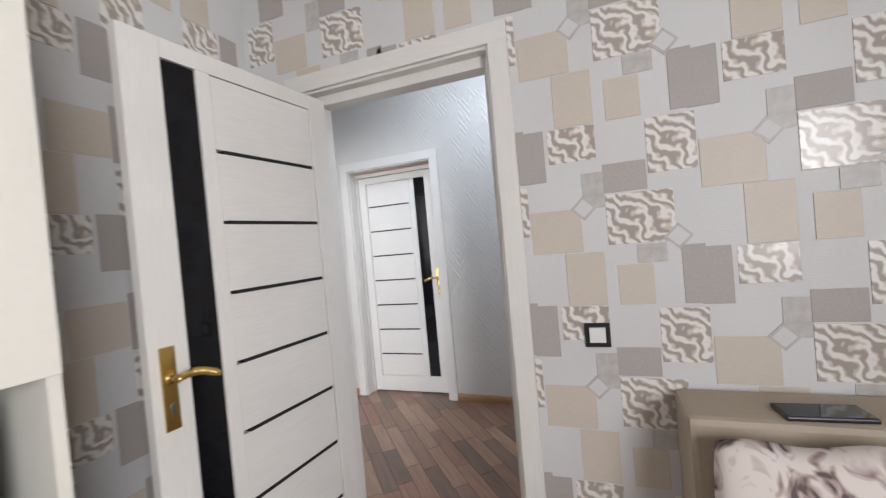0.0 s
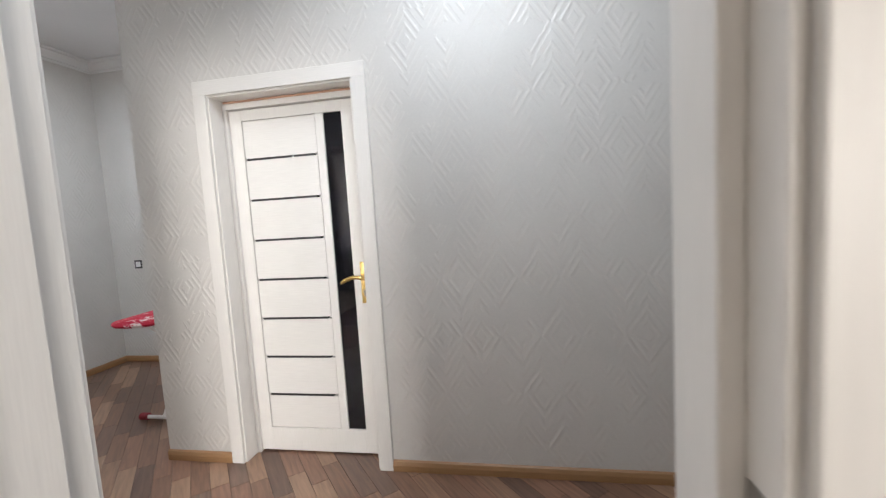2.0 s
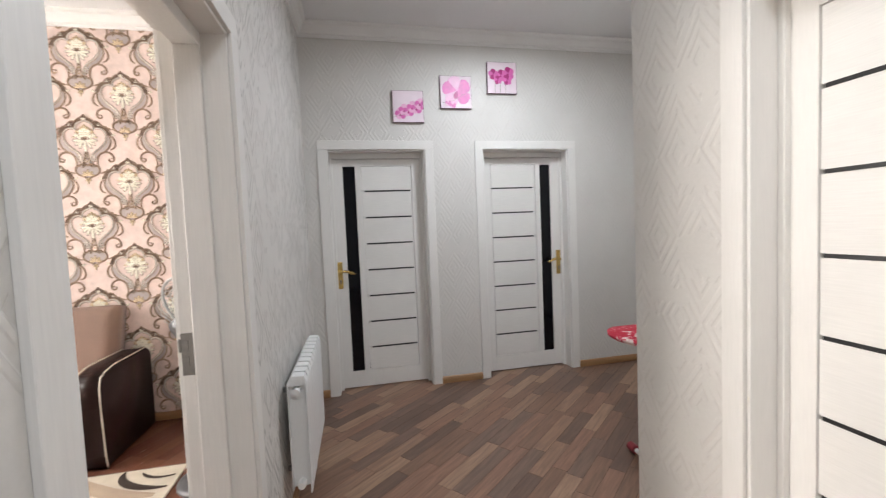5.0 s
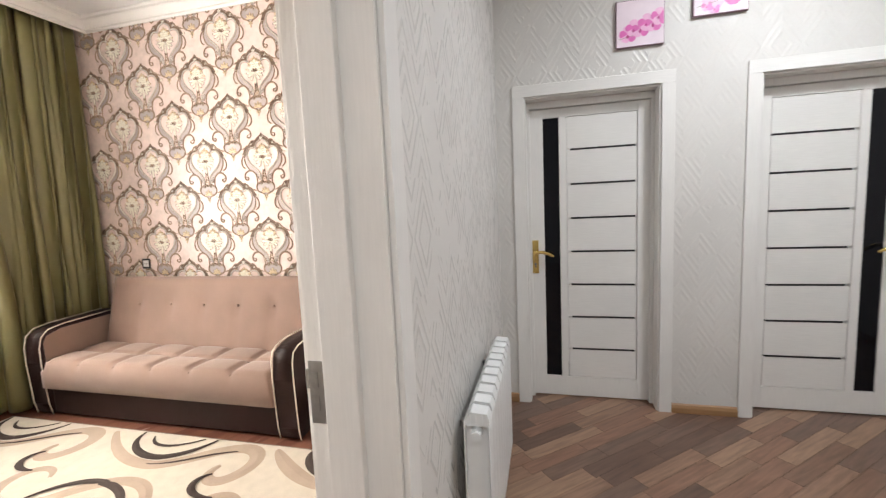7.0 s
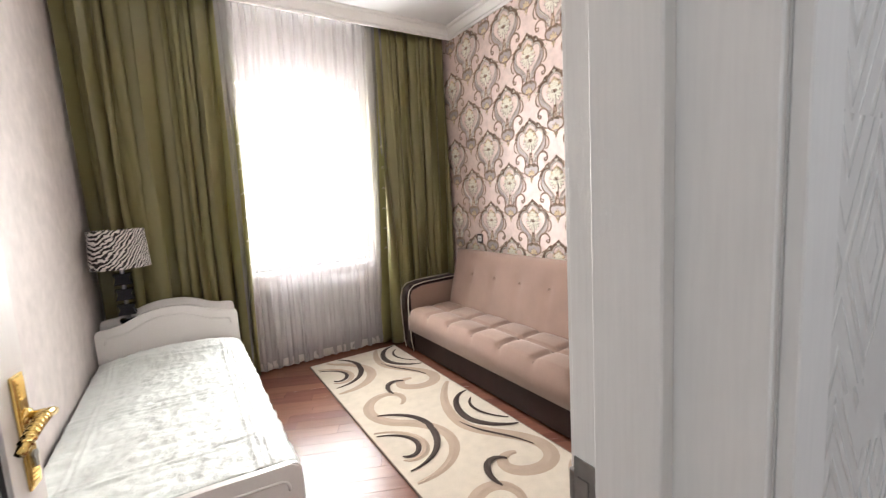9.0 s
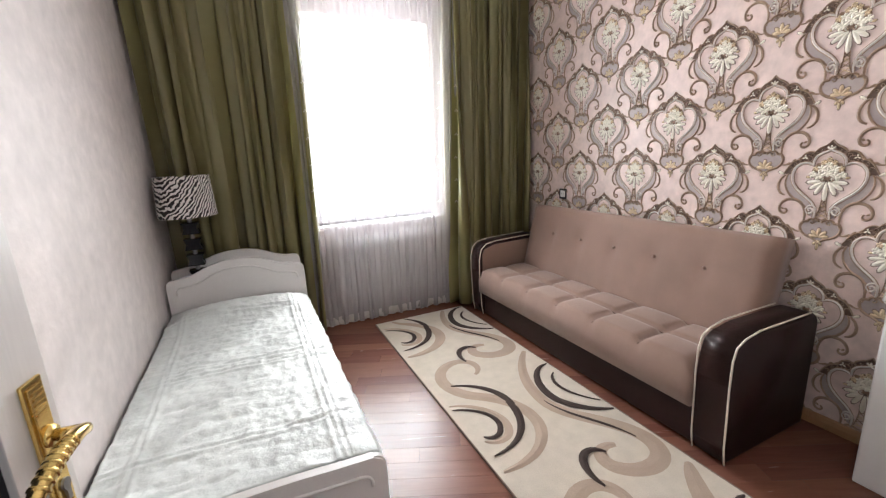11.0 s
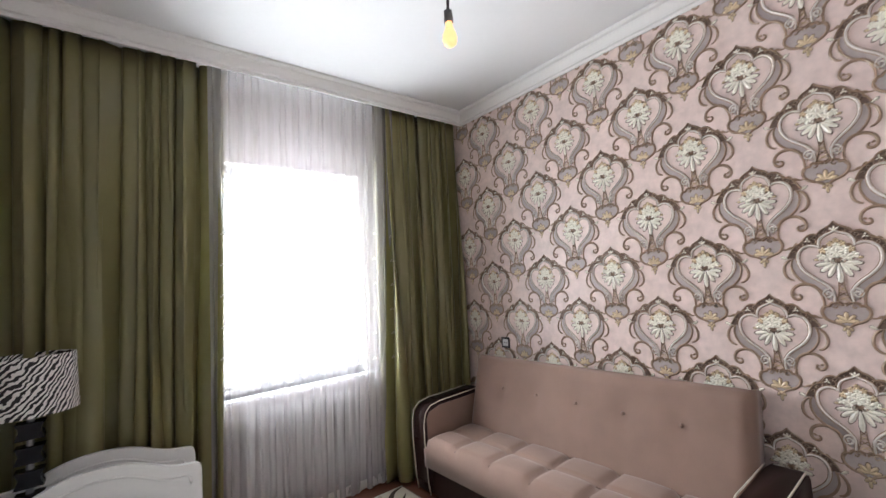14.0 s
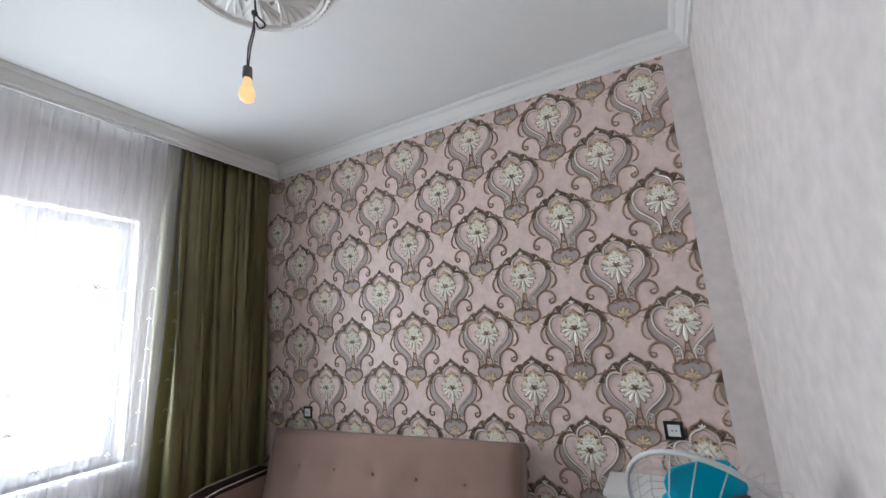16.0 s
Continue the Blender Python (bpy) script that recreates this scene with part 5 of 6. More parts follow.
bm = bmesh.new()
lathe(bm, [(0.0, -0.02), (0.05, -0.02), (0.06, -0.06), (0.055, -0.13), (0.0, -0.14)], 24)
part("motor", bm, GREY_PLASTIC, fan, smooth=True, m=HEAD)
for i in range(3):
    bm = bmesh.new()
    rows = []
    for j in range(9):
        r = 0.035 + 0.125 * j / 8
        half = radians(16 + 30 * math.sin(math.pi * (j / 8) ** 0.8))
        row = []
        for q in range(7):
            a = radians(120 * i + 20) + half * (q / 3 - 1) + 0.25 * j / 8
            row.append(bm.verts.new((r * math.cos(a), r * math.sin(a), 0.02 + 0.03 * (q / 3 - 1))))
        rows.append(row)
    for a, b in zip(rows, rows[1:]):
        for q in range(6):
            bm.faces.new((a[q], a[q + 1], b[q + 1], b[q]))
    bl = part("blade", bm, BLUE_BLADE, fan, "turquoise blue blade", smooth=True, m=HEAD)
    thicken(bl, 0.003)
part("hub", lathe(bmesh.new(), [(0.0, 0.055), (0.03, 0.05), (0.038, 0.0), (0.0, -0.01)], 24), BLUE_BLADE, fan, smooth=True, m=HEAD)
GR = 0.195
for i in range(44):
    a = 2 * math.pi * i / 44
    ca, sa = math.cos(a), math.sin(a)
    part("guard_wire", tube(bmesh.new(), [(0.05 * ca, 0.05 * sa, 0.085), (0.12 * ca, 0.12 * sa, 0.078), (0.175 * ca, 0.175 * sa, 0.055), (GR * ca, GR * sa, 0.0)], 0.0011, 4), CLEAR_GUARD, fan, m=HEAD)
for i in range(22):
    a = 2 * math.pi * i / 22
    ca, sa = math.cos(a), math.sin(a)
    part("guard_wire", tube(bmesh.new(), [(0.05 * ca, 0.05 * sa, -0.10), (0.15 * ca, 0.15 * sa, -0.07), (GR * ca, GR * sa, 0.0)], 0.0013, 4), CLEAR_GUARD, fan, m=HEAD)
bm = bmesh.new()
tube(bm, [(GR * math.cos(2 * math.pi * i / 48), GR * math.sin(2 * math.pi * i / 48), 0) for i in range(49)], 0.006, 8)
part("guard_ring", bm, CLEAR_GUARD, fan, "pale plastic guard ring", smooth=True, m=HEAD)
part("badge", lathe(bmesh.new(), [(0.0, 0.092), (0.05, 0.09), (0.052, 0.082), (0.0, 0.08)], 28), GREY_PLASTIC, fan, smooth=True, m=HEAD)
bm = bmesh.new()
tube(bm, [(-0.06, 0.10, 1.00)] + bezier((-0.06, 0.10, 1.00), (-0.02, 0.24, 1.08), (0.02, 0.27, 1.00), (0.02, 0.27, 0.75), 10)[1:], 0.012, 8)
part("cable_loop", bm, GREY_PLASTIC, fan, smooth=True)

box_side = thing("storage_box", "pale grey plastic storage box beside the fan", "box", pose(-4.10, 2.0, 0))
part("body", boxes(((-0.12, -0.14, 0.0), (0.14, 0.14, 0.80)), bevel=0.01), WHITE_PLASTIC, box_side)
part("lid", boxes(((-0.13, -0.15, 0.80), (0.15, 0.15, 0.82)), bevel=0.006), WHITE_PLASTIC, box_side)

# ---------------- kitchen things ----------------
bench = thing("kitchen_bench", "beige upholstered kitchen corner bench against the wall", "bench")
part("back", boxes(((0.62, 2.30, 0.0), (2.19, 2.545, 0.815)), bevel=0.02), BENCH_BEIGE, bench)
part("seat", boxes(((0.64, 1.80, 0.10), (2.19, 2.298, 0.46)), bevel=0.03), BENCH_BEIGE, bench)
pil = thing("pillow", "pale cushion printed with dark flowers leaning on the bench", "cushion", pose(0.93, 2.18, 0.62, -14, 0, 0))
bm = bmesh.new()
rows = []
for side in (-1, 1):
    grid = []
    for j in range(17):
        row = []
        for i in range(25):
            u, v = i / 12 - 1, j / 8 - 1
            h = 0.065 * (max(0, 1 - u ** 4) * max(0, 1 - v ** 4)) ** 0.6 * (1 + 0.15 * math.sin(5 * u + 3 * v))
            row.append(bm.verts.new((0.28 * u * (1 - 0.06 * v * v), side * h, 0.185 * v * (1 - 0.06 * u * u) + 0.008 * math.sin(6 * u))))
        grid.append(row)
    for a, b in zip(grid, grid[1:]):
        for i in range(24):
            bm.faces.new((a[i], a[i + 1], b[i + 1], b[i]))
bmesh.ops.remove_doubles(bm, verts=bm.verts[:], dist=0.0004)
part("cover", bm, PILLOW_CLOTH, pil, smooth=True)
ph = thing("tablet", "flat black tablet lying on the bench back", "tablet", pose(0.95, 2.37, 0.8155, 0, 0, 4))
part("body", box(bmesh.new(), (-0.10, -0.05, 0), (0.10, 0.05, 0.012), 0.004), BLACK_PLASTIC, ph)
part("screen", box(bmesh.new(), (-0.094, -0.044, 0.0121), (0.094, 0.044, 0.0128)), BLACK_GLASS, ph)

cab = thing("tall_kitchen_cabinet", "cream gloss tall cabinet with a dark open niche", "cabinet", pose(-1.095, 0.80, 0))
part("side_panel", boxes(((0.0, 0.622, 0.0), (0.56, 0.645, 2.35)), ((0.0, 0.0, 0.0), (0.56, 0.022, 2.35)), bevel=0.002), CABINET, cab)
part("back_panel", boxes(((0.0, 0.023, 0.0), (0.012, 0.621, 2.35))), DARK_TILE, cab)
part("top_box", boxes(((0.013, 0.023, 1.21), (0.55, 0.621, 2.34))), CABINET, cab)
dr = part("cabinet_door", boxes(((0.551, 0.003, 1.19), (0.572, 0.642, 2.35)), bevel=0.003), CABINET, cab, "cream gloss door")
part("shelf", boxes(((0.013, 0.023, 0.86), (0.55, 0.621, 0.89))), DARK_TILE, cab, "dark grey shelf")
part("lower_box", boxes(((0.013, 0.023, 0.08), (0.55, 0.621, 0.85))), CABINET, cab)
part("lower_door", boxes(((0.551, 0.024, 0.10), (0.572, 0.62, 0.85)), bevel=0.003), CABINET, cab)
mw = thing("microwave_oven", "dark microwave oven in the cabinet niche", "microwave", pose(-0.85, 1.12, 0.8905))
part("body", box(bmesh.new(), (-0.2, -0.24, 0), (0.26, 0.24, 0.26), 0.008), GREY_PLASTIC, mw)
part("oven_door", box(bmesh.new(), (0.2605, -0.235, 0.01), (0.275, 0.12, 0.25), 0.004), BLACK_GLASS, mw)
part("door_grip", tube(bmesh.new(), [(0.29, 0.10, 0.03), (0.29, 0.10, 0.23)], 0.008, 10), STEEL, mw)

# ---------------- wallpaper of the kitchen: raised blocks ----------------
BLOCKS = (
    ("b", 0.193, 0.370, 1.293, 1.449), ("s", 0.381, 0.453, 1.445, 1.571), ("w", 0.455, 0.666, 1.310, 1.485),
    ("g", 0.453, 0.591, 1.492, 1.593), ("s", 0.543, 0.636, 1.241, 1.306), ("b", 0.305, 0.437, 1.100, 1.289),
    ("b", 0.478, 0.590, 1.098, 1.238), ("w", 0.275, 0.437, 0.973, 1.096), ("g", 0.168, 0.261, 0.911, 1.101),
    ("g", 0.677, 0.748, 1.097, 1.294), ("w", 0.597, 0.744, 0.898, 1.083))
MATS = {"b": KITCHEN_BEIGE, "s": KITCHEN_STONE, "w": KITCHEN_WAVE, "g": KITCHEN_GREY}
NAMES = {"b": "beige_block", "s": "stone_block", "w": "wave_block", "g": "grey_block"}
north, west = bpy.data.objects["wall_kitchen_north"], bpy.data.objects["wall_kitchen_west"]
cache = {}


def patch(kind, host, along_x, a0, a1, z0, z1):
    if a1 - a0 < 0.012 or z1 - z0 < 0.012:
        return
    key = (kind, round(a1 - a0, 3), round(z1 - z0, 3), along_x)
    if key not in cache:
        wd, ht = a1 - a0, z1 - z0
        bm = bmesh.new()
        if along_x:
            box(bm, (0, 0.0, 0), (wd, -0.0025, ht), 0.0012, 1)
        else:
            box(bm, (0.0, 0, 0), (0.0025, wd, ht), 0.0012, 1)
        cache[key] = finish(NAMES[kind], bm, MATS[kind])
    ob = new(NAMES[kind], cache[key])
    ob.parent = host
    ob.location = (a0, 2.5495, z0) if along_x else (-1.0995, a0, z0)


for col in range(-3, 3):
    for row in range(-3, 4):
        for kind, a0, a1, z0, z1 in BLOCKS:
            ax, az = col * 0.557, col * 0.182 + row * 0.645
            x0, x1, zz0, zz1 = a0 + ax, a1 + ax, z0 + az, z1 + az
            zz0, zz1 = max(zz0, 0.02), min(zz1, 3.1)
            x0, x1 = max(x0, -1.09), min(x1, 2.15)
            if zz1 <= zz0:
                continue
            # leave the doorway and its casing free
            if x1 > K0 - CW and x0 < K1 + CW and zz0 < DOOR_H + CW:
                if x0 < K1 + CW < x1:
                    patch(kind, north, True, K1 + CW + 0.001, x1, zz0, zz1)
                elif zz1 > DOOR_H + CW:
                    patch(kind, north, True, x0, x1, DOOR_H + CW + 0.001, zz1)
                continue
            patch(kind, north, True, x0, x1, zz0, zz1)
for col in range(0, 3):
    for row in range(-2, 4):
        for kind, a0, a1, z0, z1 in BLOCKS:
            y0 = 2.50 - (a1 - 0.16) - col * 0.557
            y1 = 2.50 - (a0 - 0.16) - col * 0.557
            zz0, zz1 = max(z0 - col * 0.182 + row * 0.645, 0.02), min(z1 - col * 0.182 + row * 0.645, 3.1)
            if zz1 > zz0 and y0 > 1.5:
                patch(kind, west, False, y0, y1, zz0, zz1)
dia = None
for col in range(-2, 3):
    for row in range(-2, 3):
        for cx, cz in ((0.381, 1.447), (0.673, 1.324)):
            x, z = cx + col * 0.557, cz + col * 0.182 + row * 0.645
            if not (0.2 < x < 2.1 and 0.1 < z < 3.0):
                continue
            if dia is None:
                bm = bmesh.new()
                for r0, d0 in ((0.045, 0.003), (0.033, 0.0042)):
                    prism(bm, [(-r0, 0), (0, -r0), (r0, 0), (0, r0)], lambda u, v, dd: (u, dd, v), 0, -d0, mat=0 if r0 > 0.04 else 1)
                dia = finish("diamond_block", bm, [KITCHEN_STONE, KITCHEN_GROUND])
            ob = new("diamond_block", dia)
            ob.parent = north
            ob.location = (x, 2.5495, z)

# ---------------- damask relief ----------------


def mirrored(fn):
    for s in (1, -1):
        fn(s)


def damask_motif():
    """One ogee medallion in the plane XY (Y up), raised towards +Z."""
    bm = bmesh.new()
    SIL, BRO, GRE, CRE, GOL, DRK = 0, 1, 2, 3, 4, 5

    def m2(pts, s):
        return [(s * x, y) for x, y in pts]

    def poly(pts, z, mat):
        bm.faces.new([bm.verts.new((x, y, z)) for x, y in pts]).material_index = mat

    def band(a, b, s, z, mat):
        for p in range(len(a) - 1):
            poly(m2([a[p], a[p + 1], b[p + 1], b[p]], s), z, mat)

    def curl(cx, cy, r, a0, turn, k=18):
        return [(cx + r * (1 - 0.75 * q / k) * math.cos(radians(a0 + turn * q / k)), cy + r * (1 - 0.75 * q / k) * math.sin(radians(a0 + turn * q / k))) for q in range(k + 1)]

    def at(pts, k):
        """k + 1 points evenly along a line of points."""
        out = []
        for q in range(k + 1):
            f = q / k * (len(pts) - 1)
            n0 = min(int(f), len(pts) - 2)
            out.append(tuple(pts[n0][c] + (pts[n0 + 1][c] - pts[n0][c]) * (f - n0) for c in (0, 1)))
        return out

    def petal(cx, cy, ang, ln, wd, mat, z, high=0.0035, rim=True):
        for grow, zz, h, mt in (((1.16, z - 0.0006, 0.0004, DRK),) if rim else ()) + ((1.0, z, high, mat),):
            c = bm.verts.new((cx + math.cos(ang) * ln * 0.58, cy + math.sin(ang) * ln * 0.58, zz + h))
            ring = []
            for q in range(10):
                a = 2 * math.pi * q / 10
                u, v = ln * (0.5 + 0.5 * grow * math.cos(a)), wd * 0.98 * grow * math.sin(a) * (0.80 + 0.28 * math.cos(a))
                ring.append(bm.verts.new((cx + u * math.cos(ang) - v * math.sin(ang), cy + u * math.sin(ang) + v * math.cos(ang), zz)))
            for q in range(10):
                bm.faces.new((c, ring[q], ring[(q + 1) % 10])).material_index = mt

    def do(s):
        # silver medallion line: pointed arch, shoulder lobe, long waist
        arch = bezier((0.0, 0.124), (0.016, 0.108), (0.066, 0.112), (0.061, 0.052), 9)
        lobe = bezier((0.061, 0.052), (0.085, 0.078), (0.142, 0.062), (0.142, 0.005), 9)
        waist = bezier((0.142, 0.005), (0.142, -0.055), (0.090, -0.082), (0.062, -0.108), 9) + bezier((0.062, -0.108), (0.034, -0.133), (0.024, -0.155), (0.031, -0.196), 9)[1:]
        line = arch + lobe[1:] + waist[1:]
        ribbon(bm, m2(line, s), 0.014, 0.018, 0.0012, 0.0026, BRO)
        ribbon(bm, m2(line, s), 0.0085, 0.0110, 0.0022, 0.0078, SIL)
        volute = bezier((0.027, -0.158), (0.028, -0.135), (0.046, -0.132), (0.060, -0.142), 6) + curl(0.050, -0.160, 0.019, 50, -470)
        ribbon(bm, m2(volute, s), 0.0070, 0.0095, 0.0014, 0.0066, SIL)
        # dark crown between that line and the outer edge
        edge = bezier((0.0, 0.166), (0.018, 0.134), (0.046, 0.142), (0.062, 0.112), 7) + bezier((0.062, 0.112), (0.090, 0.128), (0.116, 0.098), (0.118, 0.078), 7)[1:] + bezier((0.118, 0.078), (0.145, 0.085), (0.168, 0.040), (0.182, 0.012), 7)[1:]
        band(at(arch + lobe[1:], 20), at(edge, 20), s, 0.0010, DRK)
        ribbon(bm, m2(edge, s), 0.006, 0.0085, 0.0010, 0.0050, BRO)
        for q in (2, 4, 6, 8, 10, 12, 14, 16, 18):
            (ax, ay), (bx, by) = at(arch + lobe[1:], 20)[q], at(edge, 20)[q]
            mx, my = (ax + bx) / 2, (ay + by) / 2
            r = 0.28 * math.hypot(bx - ax, by - ay)
            ribbon(bm, m2(curl(mx, my, max(r, 0.005), 40 * q, 300, 9), s), 0.0025, 0.0034, 0.0012, 0.0038, BRO)
        petal(s * 0.178, 0.008, radians(90 - s * 62), 0.030, 0.008, CRE, 0.0026)
        # grey band outside the waist and its bronze edge
        outer = bezier((0.160, 0.012), (0.186, -0.030), (0.160, -0.088), (0.118, -0.112), 9) + bezier((0.118, -0.112), (0.086, -0.130), (0.062, -0.150), (0.052, -0.185), 9)[1:]
        band(at(waist, 18), at(outer, 18), s, 0.0011, GRE)
        ribbon(bm, m2(outer, s), 0.007, 0.0115, 0.0010, 0.0050, BRO)
        ring = bezier((0.168, 0.006), (0.205, -0.004), (0.218, -0.085), (0.164, -0.094), 12)
        ribbon(bm, m2(ring, s), 0.008, 0.0135, 0.0010, 0.0048, BRO)
        # big C scroll rising from the heart
        scroll = bezier((0.074, -0.232), (0.062, -0.195), (0.066, -0.112), (0.130, -0.112), 12) + bezier((0.130, -0.112), (0.186, -0.112), (0.196, -0.178), (0.164, -0.184), 10)[1:] + bezier((0.164, -0.184), (0.146, -0.186), (0.142, -0.166), (0.156, -0.160), 6)[1:]
        ribbon(bm, m2(scroll, s), 0.008, 0.0145, 0.0010, 0.0054, BRO)
        petal(s * 0.160, -0.164, radians(90 - s * 60), 0.016, 0.0065, BRO, 0.0022, 0.003, False)
        ribbon(bm, m2(bezier((0.070, -0.262), (0.100, -0.282), (0.140, -0.238), (0.168, -0.236), 10), s), 0.004, 0.0085, 0.0010, 0.0044, BRO)
        # heart under the stem
        heart = bezier((0.004, -0.214), (0.012, -0.192), (0.052, -0.196), (0.052, -0.214), 6) + bezier((0.052, -0.214), (0.090, -0.206), (0.094, -0.272), (0.044, -0.286), 9)[1:] + bezier((0.044, -0.286), (0.024, -0.292), (0.010, -0.300), (0.0, -0.318), 5)[1:]
        poly(m2([(0.0, -0.214)] + heart, s), 0.0011, GRE)
        ribbon(bm, m2(heart, s), 0.009, 0.0135, 0.0012, 0.0054, BRO)
        ribbon(bm, m2(curl(0.034, -0.216, 0.013, 60, 330, 10), s), 0.003, 0.0048, 0.0014, 0.0048, BRO)
        # lattice stem: side lines and crossing bars that widen downwards
        side = bezier((0.010, -0.104), (0.008, -0.145), (0.016, -0.180), (0.034, -0.212), 8)
        ribbon(bm, m2(side, s), 0.004, 0.0060, 0.0012, 0.0048, BRO)
        for q in range(5):
            y0, y1 = -0.106 - 0.021 * q, -0.130 - 0.021 * q
            w0, w1 = 0.009 + 0.0035 * q, 0.011 + 0.0040 * q
            ribbon(bm, [(-s * w0, y0), (0.0, (y0 + y1) / 2), (s * w1, y1)], 0.0034, 0.0042, 0.0012 + 0.0004 * (s > 0), 0.0046, GOL if q % 2 else BRO)
        # chain of small leaves from the heart towards the neighbouring motif
        for cx, cy, an in ((0.098, -0.262, 20), (0.122, -0.250, 35), (0.146, -0.238, 25)):
            petal(s * cx, cy, radians(90 - s * (90 - an)), 0.020, 0.0055, BRO, 0.0022, 0.003, False)
        for an in (0, 120, 240):
            petal(s * 0.176, -0.232, radians(an + 90), 0.013, 0.0045, CRE, 0.0026, 0.003)
        # bouquet: a fan of petals below, round blossoms above
        for a, ln, wd in ((-62, 0.072, 0.0125), (-33, 0.070, 0.0125), (-6, 0.074, 0.012)):
            petal(s * 0.006, -0.020, radians(90 - s * (90 - a)), ln, wd, CRE, 0.0024 + 0.0002 * (a % 3), 0.0050)
        for cx, cy, r, mat in ((0.030, 0.004, 0.024, CRE), (0.056, 0.010, 0.018, CRE), (0.025, 0.037, 0.021, CRE), (0.048, 0.037, 0.015, GOL), (0.020, 0.064, 0.014, GOL)):
            for q in range(5):
                petal(s * cx, cy, radians(90 + 72 * q), r, r * 0.44, mat, 0.0034 + 0.0001 * q, 0.0040, q % 2 == 0)
        petal(s * 0.062, -0.004, radians(90 - s * 84), 0.022, 0.007, GOL, 0.0024, 0.0030)
        ribbon(bm, m2(curl(0.014, -0.014, 0.013, 120, -420, 12), s), 0.0034, 0.0046, 0.0050, 0.0082, BRO)
    mirrored(do)
    rim = [2 * math.pi * q / 48 for q in range(48)]
    poly([(0.060 * math.cos(a) * (1 + 0.10 * math.sin(11 * a)), 0.022 + 0.054 * math.sin(a) * (1 + 0.10 * math.sin(11 * a))) for a in rim], 0.0010, BRO)
    petal(0, -0.022, radians(-90), 0.092, 0.0135, CRE, 0.0032, 0.0050)
    for cy, r, mat in ((0.020, 0.022, CRE), (0.052, 0.020, CRE), (0.078, 0.013, GOL)):
        for q in range(6):
            petal(0, cy, radians(90 + 60 * q), r, r * 0.40, mat, 0.0036 + 0.0001 * q, 0.0042, q % 2 == 0)
    # little leaf on the arch's point and the fleur in the heart
    for a in (90, 45, 135):
        petal(0, 0.122, radians(a), 0.022, 0.0052, CRE, 0.0040, 0.003)
    for a, ln in ((90, 0.044), (45, 0.042), (135, 0.042), (8, 0.040), (172, 0.040)):
        petal(0, -0.284, radians(a), ln, 0.0105, GOL, 0.0026, 0.0040)
    for a in (-90, -55, -125):
        petal(0, -0.300, radians(a), 0.046 if a == -90 else 0.028, 0.008, GOL, 0.0024, 0.0035)
    return bm


motif = finish("damask_motif", damask_motif(), [DAMASK_SILVER, DAMASK_BRONZE, DAMASK_GREY, DAMASK_CREAM, DAMASK_GOLD, DAMASK_DARK])
host = bpy.data.objects["wall_damask"]
PU, PV = 0.532, 0.642
DAMASK_Y0, DAMASK_Z0 = 0.43, 1.875
AXES = Matrix(((0, 0, 1, 0), (1, 0, 0, 0), (0, 1, 0, 0), (0, 0, 0, 1))) @ Matrix.Diagonal((0.97, 1.0, 1.3, 1))
cut_motifs = {}


def cut_motif(u, v):
    """The motif cut off above v and beyond u, where the paper ends at the cornice and the plain strip."""
    key = (round(u, 3), round(v, 3))
    if key not in cut_motifs:
        bm = bmesh.new()
        bm.from_mesh(motif)
        for co, no in (((u, 0, 0), (1, 0, 0)), ((0, v, 0), (0, 1, 0))):
            bmesh.ops.bisect_plane(bm, geom=bm.verts[:] + bm.edges[:] + bm.faces[:], plane_co=co, plane_no=no, clear_outer=True)
        cut_motifs[key] = finish("damask_motif", bm, list(motif.materials)) if bm.faces else None
    return cut_motifs[key]


for i in range(-4, 5):
    for j in range(-4, 4):
        for k in (0, 1):
            y, z = DAMASK_Y0 + i * PU + k * PU / 2, DAMASK_Z0 + j * PV + k * PV / 2
            u, v = (2.414 - y) / 0.97, 2.99 - z
            if y < -0.85 or z < -0.1 or u < -0.21 or v < -0.31:
                continue
            me = motif if u > 0.22 and v > 0.17 else cut_motif(min(u, 0.3), min(v, 0.3))
            if me is not None:
                ob = new("damask_motif", me)
                ob.parent = host
                ob.matrix_basis = Matrix.Translation((-4.2695, y, z)) @ AXES
structure("trim_plain_strip", boxes(((-4.272, 2.415, 0.06), (-4.2625, 2.55, 2.985))), BEDROOM_PAPER, "plain pinkish strip closing the damask paper at the corner", "wallpaper")

# ---------------- floor strips ----------------


def clip(poly, axis, limit, keep_greater):
    out = []
    for a, b in zip(poly, poly[1:] + poly[:1]):
        ia = (a[axis] >= limit) == keep_greater
        ib = (b[axis] >= limit) == keep_greater
        if ia:
            out.append(a)
        if ia != ib:
            t = (limit - a[axis]) / (b[axis] - a[axis])
            out.append((a[0] + (b[0] - a[0]) * t, a[1] + (b[1] - a[1]) * t))
    return out


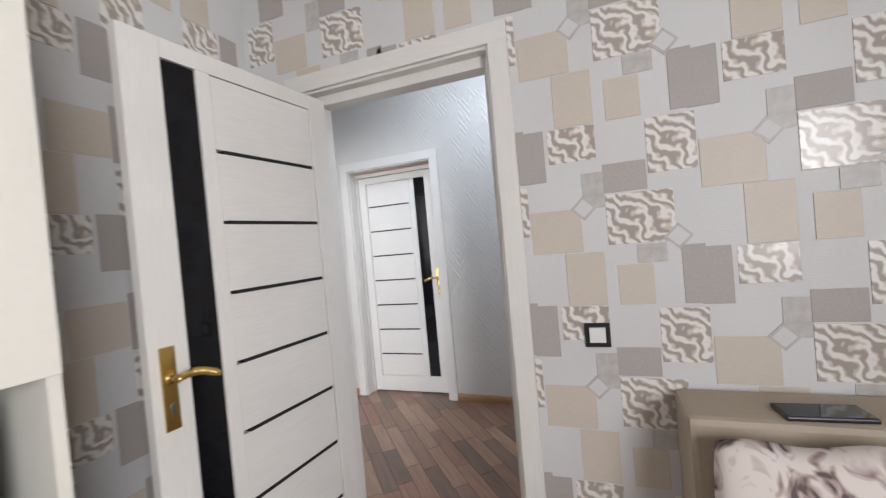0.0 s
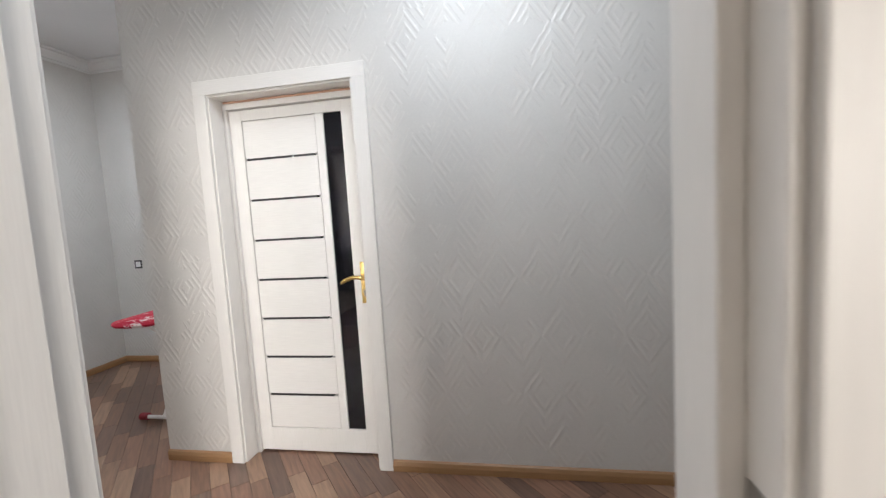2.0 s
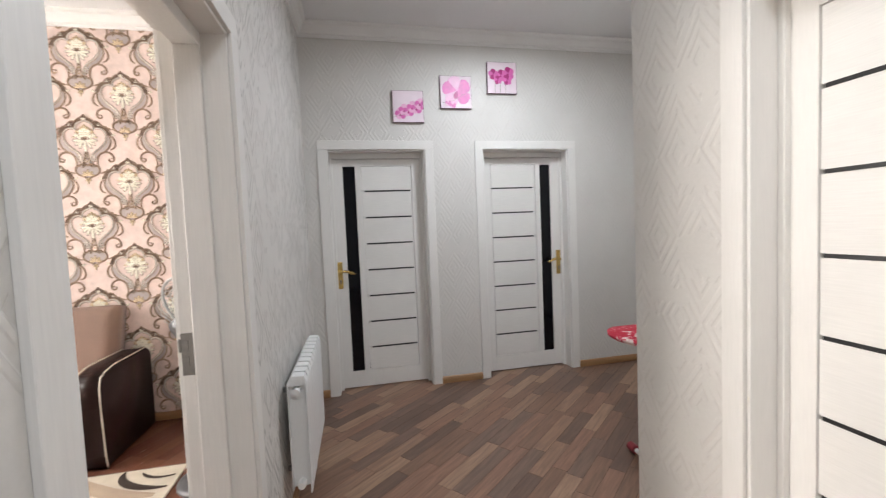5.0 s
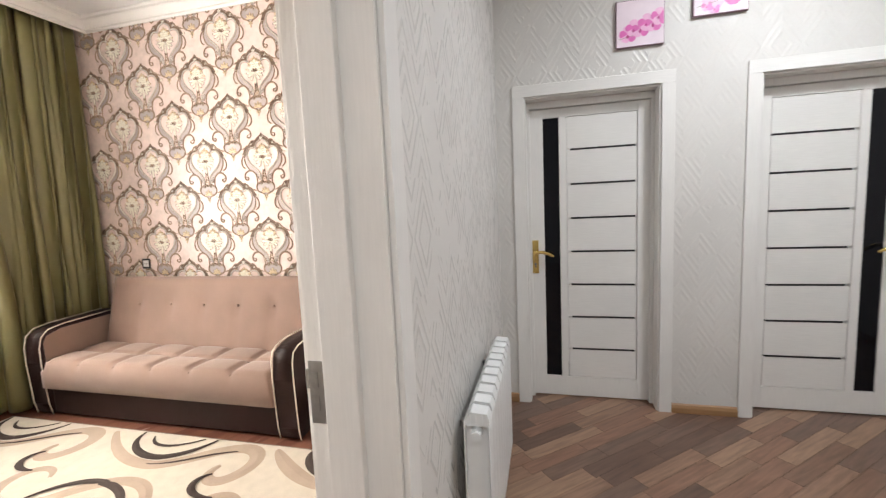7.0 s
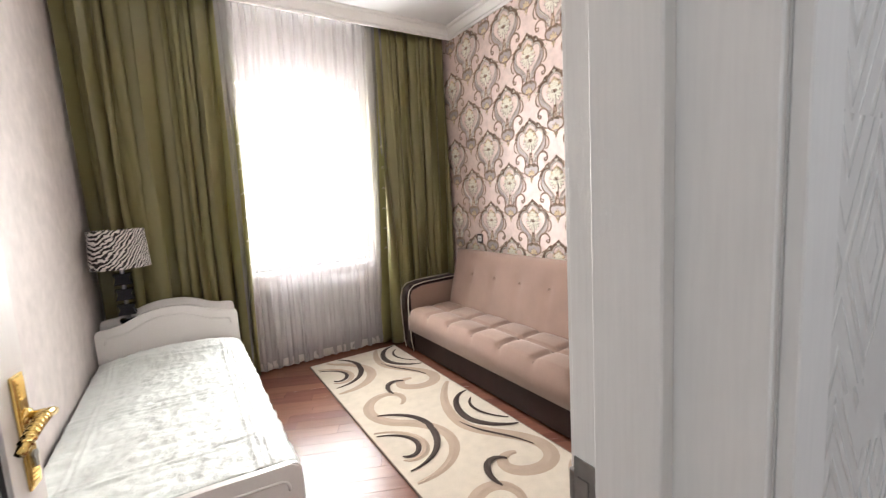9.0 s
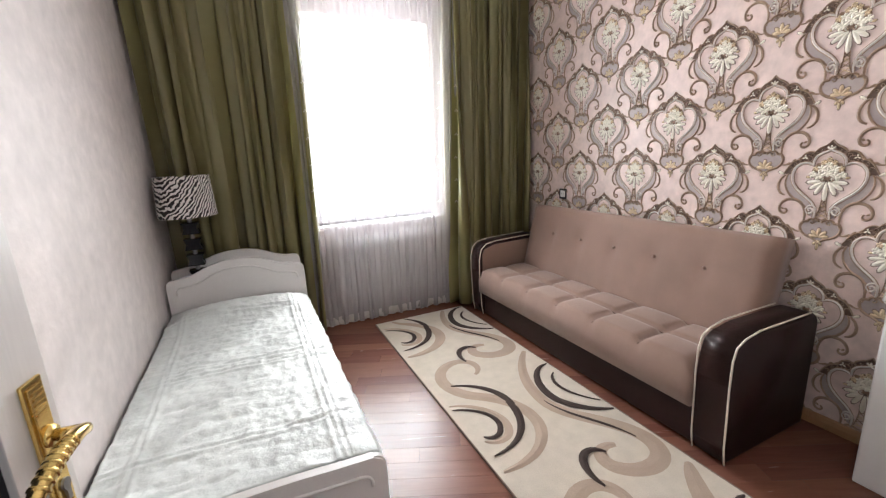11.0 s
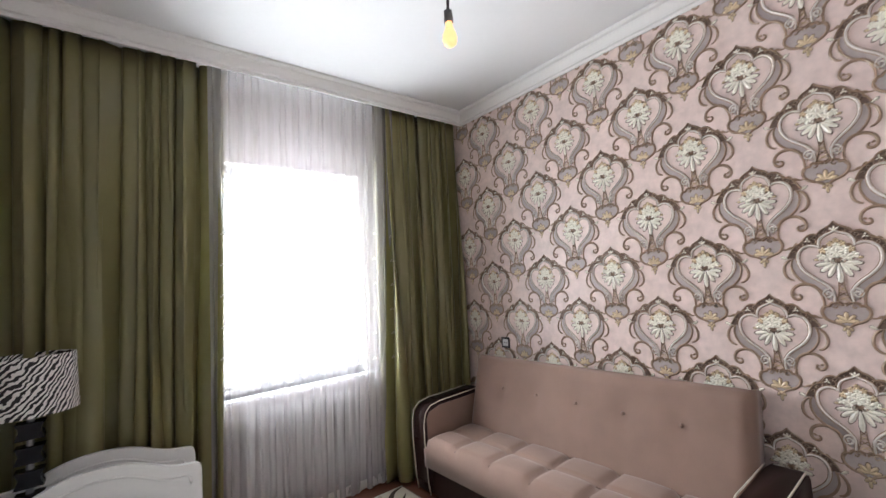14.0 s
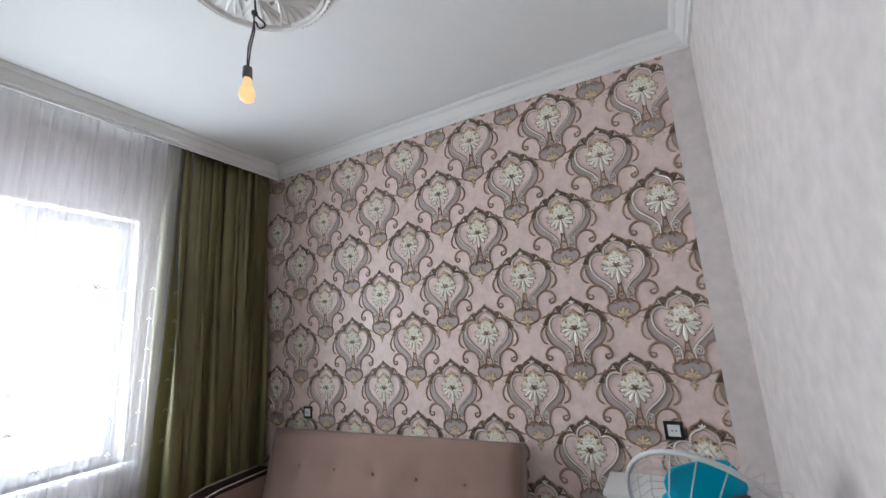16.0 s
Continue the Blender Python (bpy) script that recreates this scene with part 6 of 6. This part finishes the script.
def strips(name, label, mat, area, angle, length, width, near, seed, g=0.0011):
    """Laminate strips over the rectangle area, laid at an angle; those in the rectangle near are pieces of their own."""
    rng = random.Random(seed)
    x0, y0, x1, y1 = area
    ca, sa = math.cos(radians(angle)), math.sin(radians(angle))
    cx, cy = (x0 + x1) / 2, (y0 + y1) / 2
    half = math.hypot(x1 - x0, y1 - y0) / 2 + length
    floor = structure(name, boxes(((x0, y0, -0.0118), (x1, y1, -0.009))), SUBFLOOR, label, "floor")
    rest, rest_uv, rest_faces = [], [], []
    count = 0
    r = -half
    while r < half:
        s = -half - rng.random() * length
        while s < half:
            ln = length * rng.uniform(0.75, 1.2)
            q = [(s + g, r + g), (s + ln - g, r + g), (s + ln - g, r + width - g), (s + g, r + width - g)]
            q = [(cx + u * ca - v * sa, cy + u * sa + v * ca) for u, v in q]
            for ax, lim, kg in ((0, x0, True), (0, x1, False), (1, y0, True), (1, y1, False)):
                q = clip(q, ax, lim, kg) if q else q
            s += ln
            if len(q) < 3:
                continue
            mx, my = sum(p[0] for p in q) / len(q), sum(p[1] for p in q) / len(q)
            if near[0] < mx < near[2] and near[1] < my < near[3] and count < 300:
                count += 1
                bm = bmesh.new()
                top = [bm.verts.new((px - mx, py - my, 0.009)) for px, py in q]
                low = [bm.verts.new((px - mx, py - my, 0.0)) for px, py in q]
                uvl = bm.loops.layers.uv.new("grain")
                fs = [bm.faces.new(top)] + [bm.faces.new((top[i], low[i], low[(i + 1) % len(q)], top[(i + 1) % len(q)])) for i in range(len(q))]
                off = rng.random() * 20
                for f in fs:
                    for lp in f.loops:
                        px, py = lp.vert.co.x, lp.vert.co.y
                        lp[uvl].uv = (px * ca + py * sa + off, -px * sa + py * ca + off)
                ob = part("strip", bm, mat, floor)
                ob.location = (mx, my, -0.009)
            else:
                base = len(rest)
                rest += [(px, py, 0.0) for px, py in q]
                off = rng.random() * 20
                rest_uv += [(px * ca + py * sa + off, -px * sa + py * ca + off) for px, py in q]
                rest_faces.append(list(range(base, base + len(q))))
        r += width
    if rest:
        me = bpy.data.meshes.new("far_strips")
        me.from_pydata(rest, [], rest_faces)
        me.materials.append(mat)
        uvl = me.uv_layers.new(name="grain")
        for lp in me.loops:
            uvl.data[lp.index].uv = rest_uv[lp.vertex_index]
        ob = new("far_strips", me)
        ob.parent = floor
        ob["kind"] = "stuff"
    return floor


strips("floor_hall", "walnut-toned laminate floor of narrow strips in the hall", HALL_WOOD, (XE - 0.2, 2.60, 2.2, 5.95), HALL_FLOOR_ANGLE, 0.52, 0.092, (-3.6, 2.6, 0.2, 4.35), 11)
strips("floor_bedroom", "glossy mahogany laminate floor in the bedroom", BED_WOOD, (-4.27, -1.06, -1.26, 2.598), 155, 0.9, 0.10, (-3.7, -1.0, -1.9, 2.6), 12, 0.0005)
strips("floor_kitchen", "walnut-toned laminate floor in the kitchen", HALL_WOOD, (-1.10, -1.5, 2.2, 2.598), HALL_FLOOR_ANGLE, 0.52, 0.092, (-0.5, 1.6, 0.2, 2.6), 13)
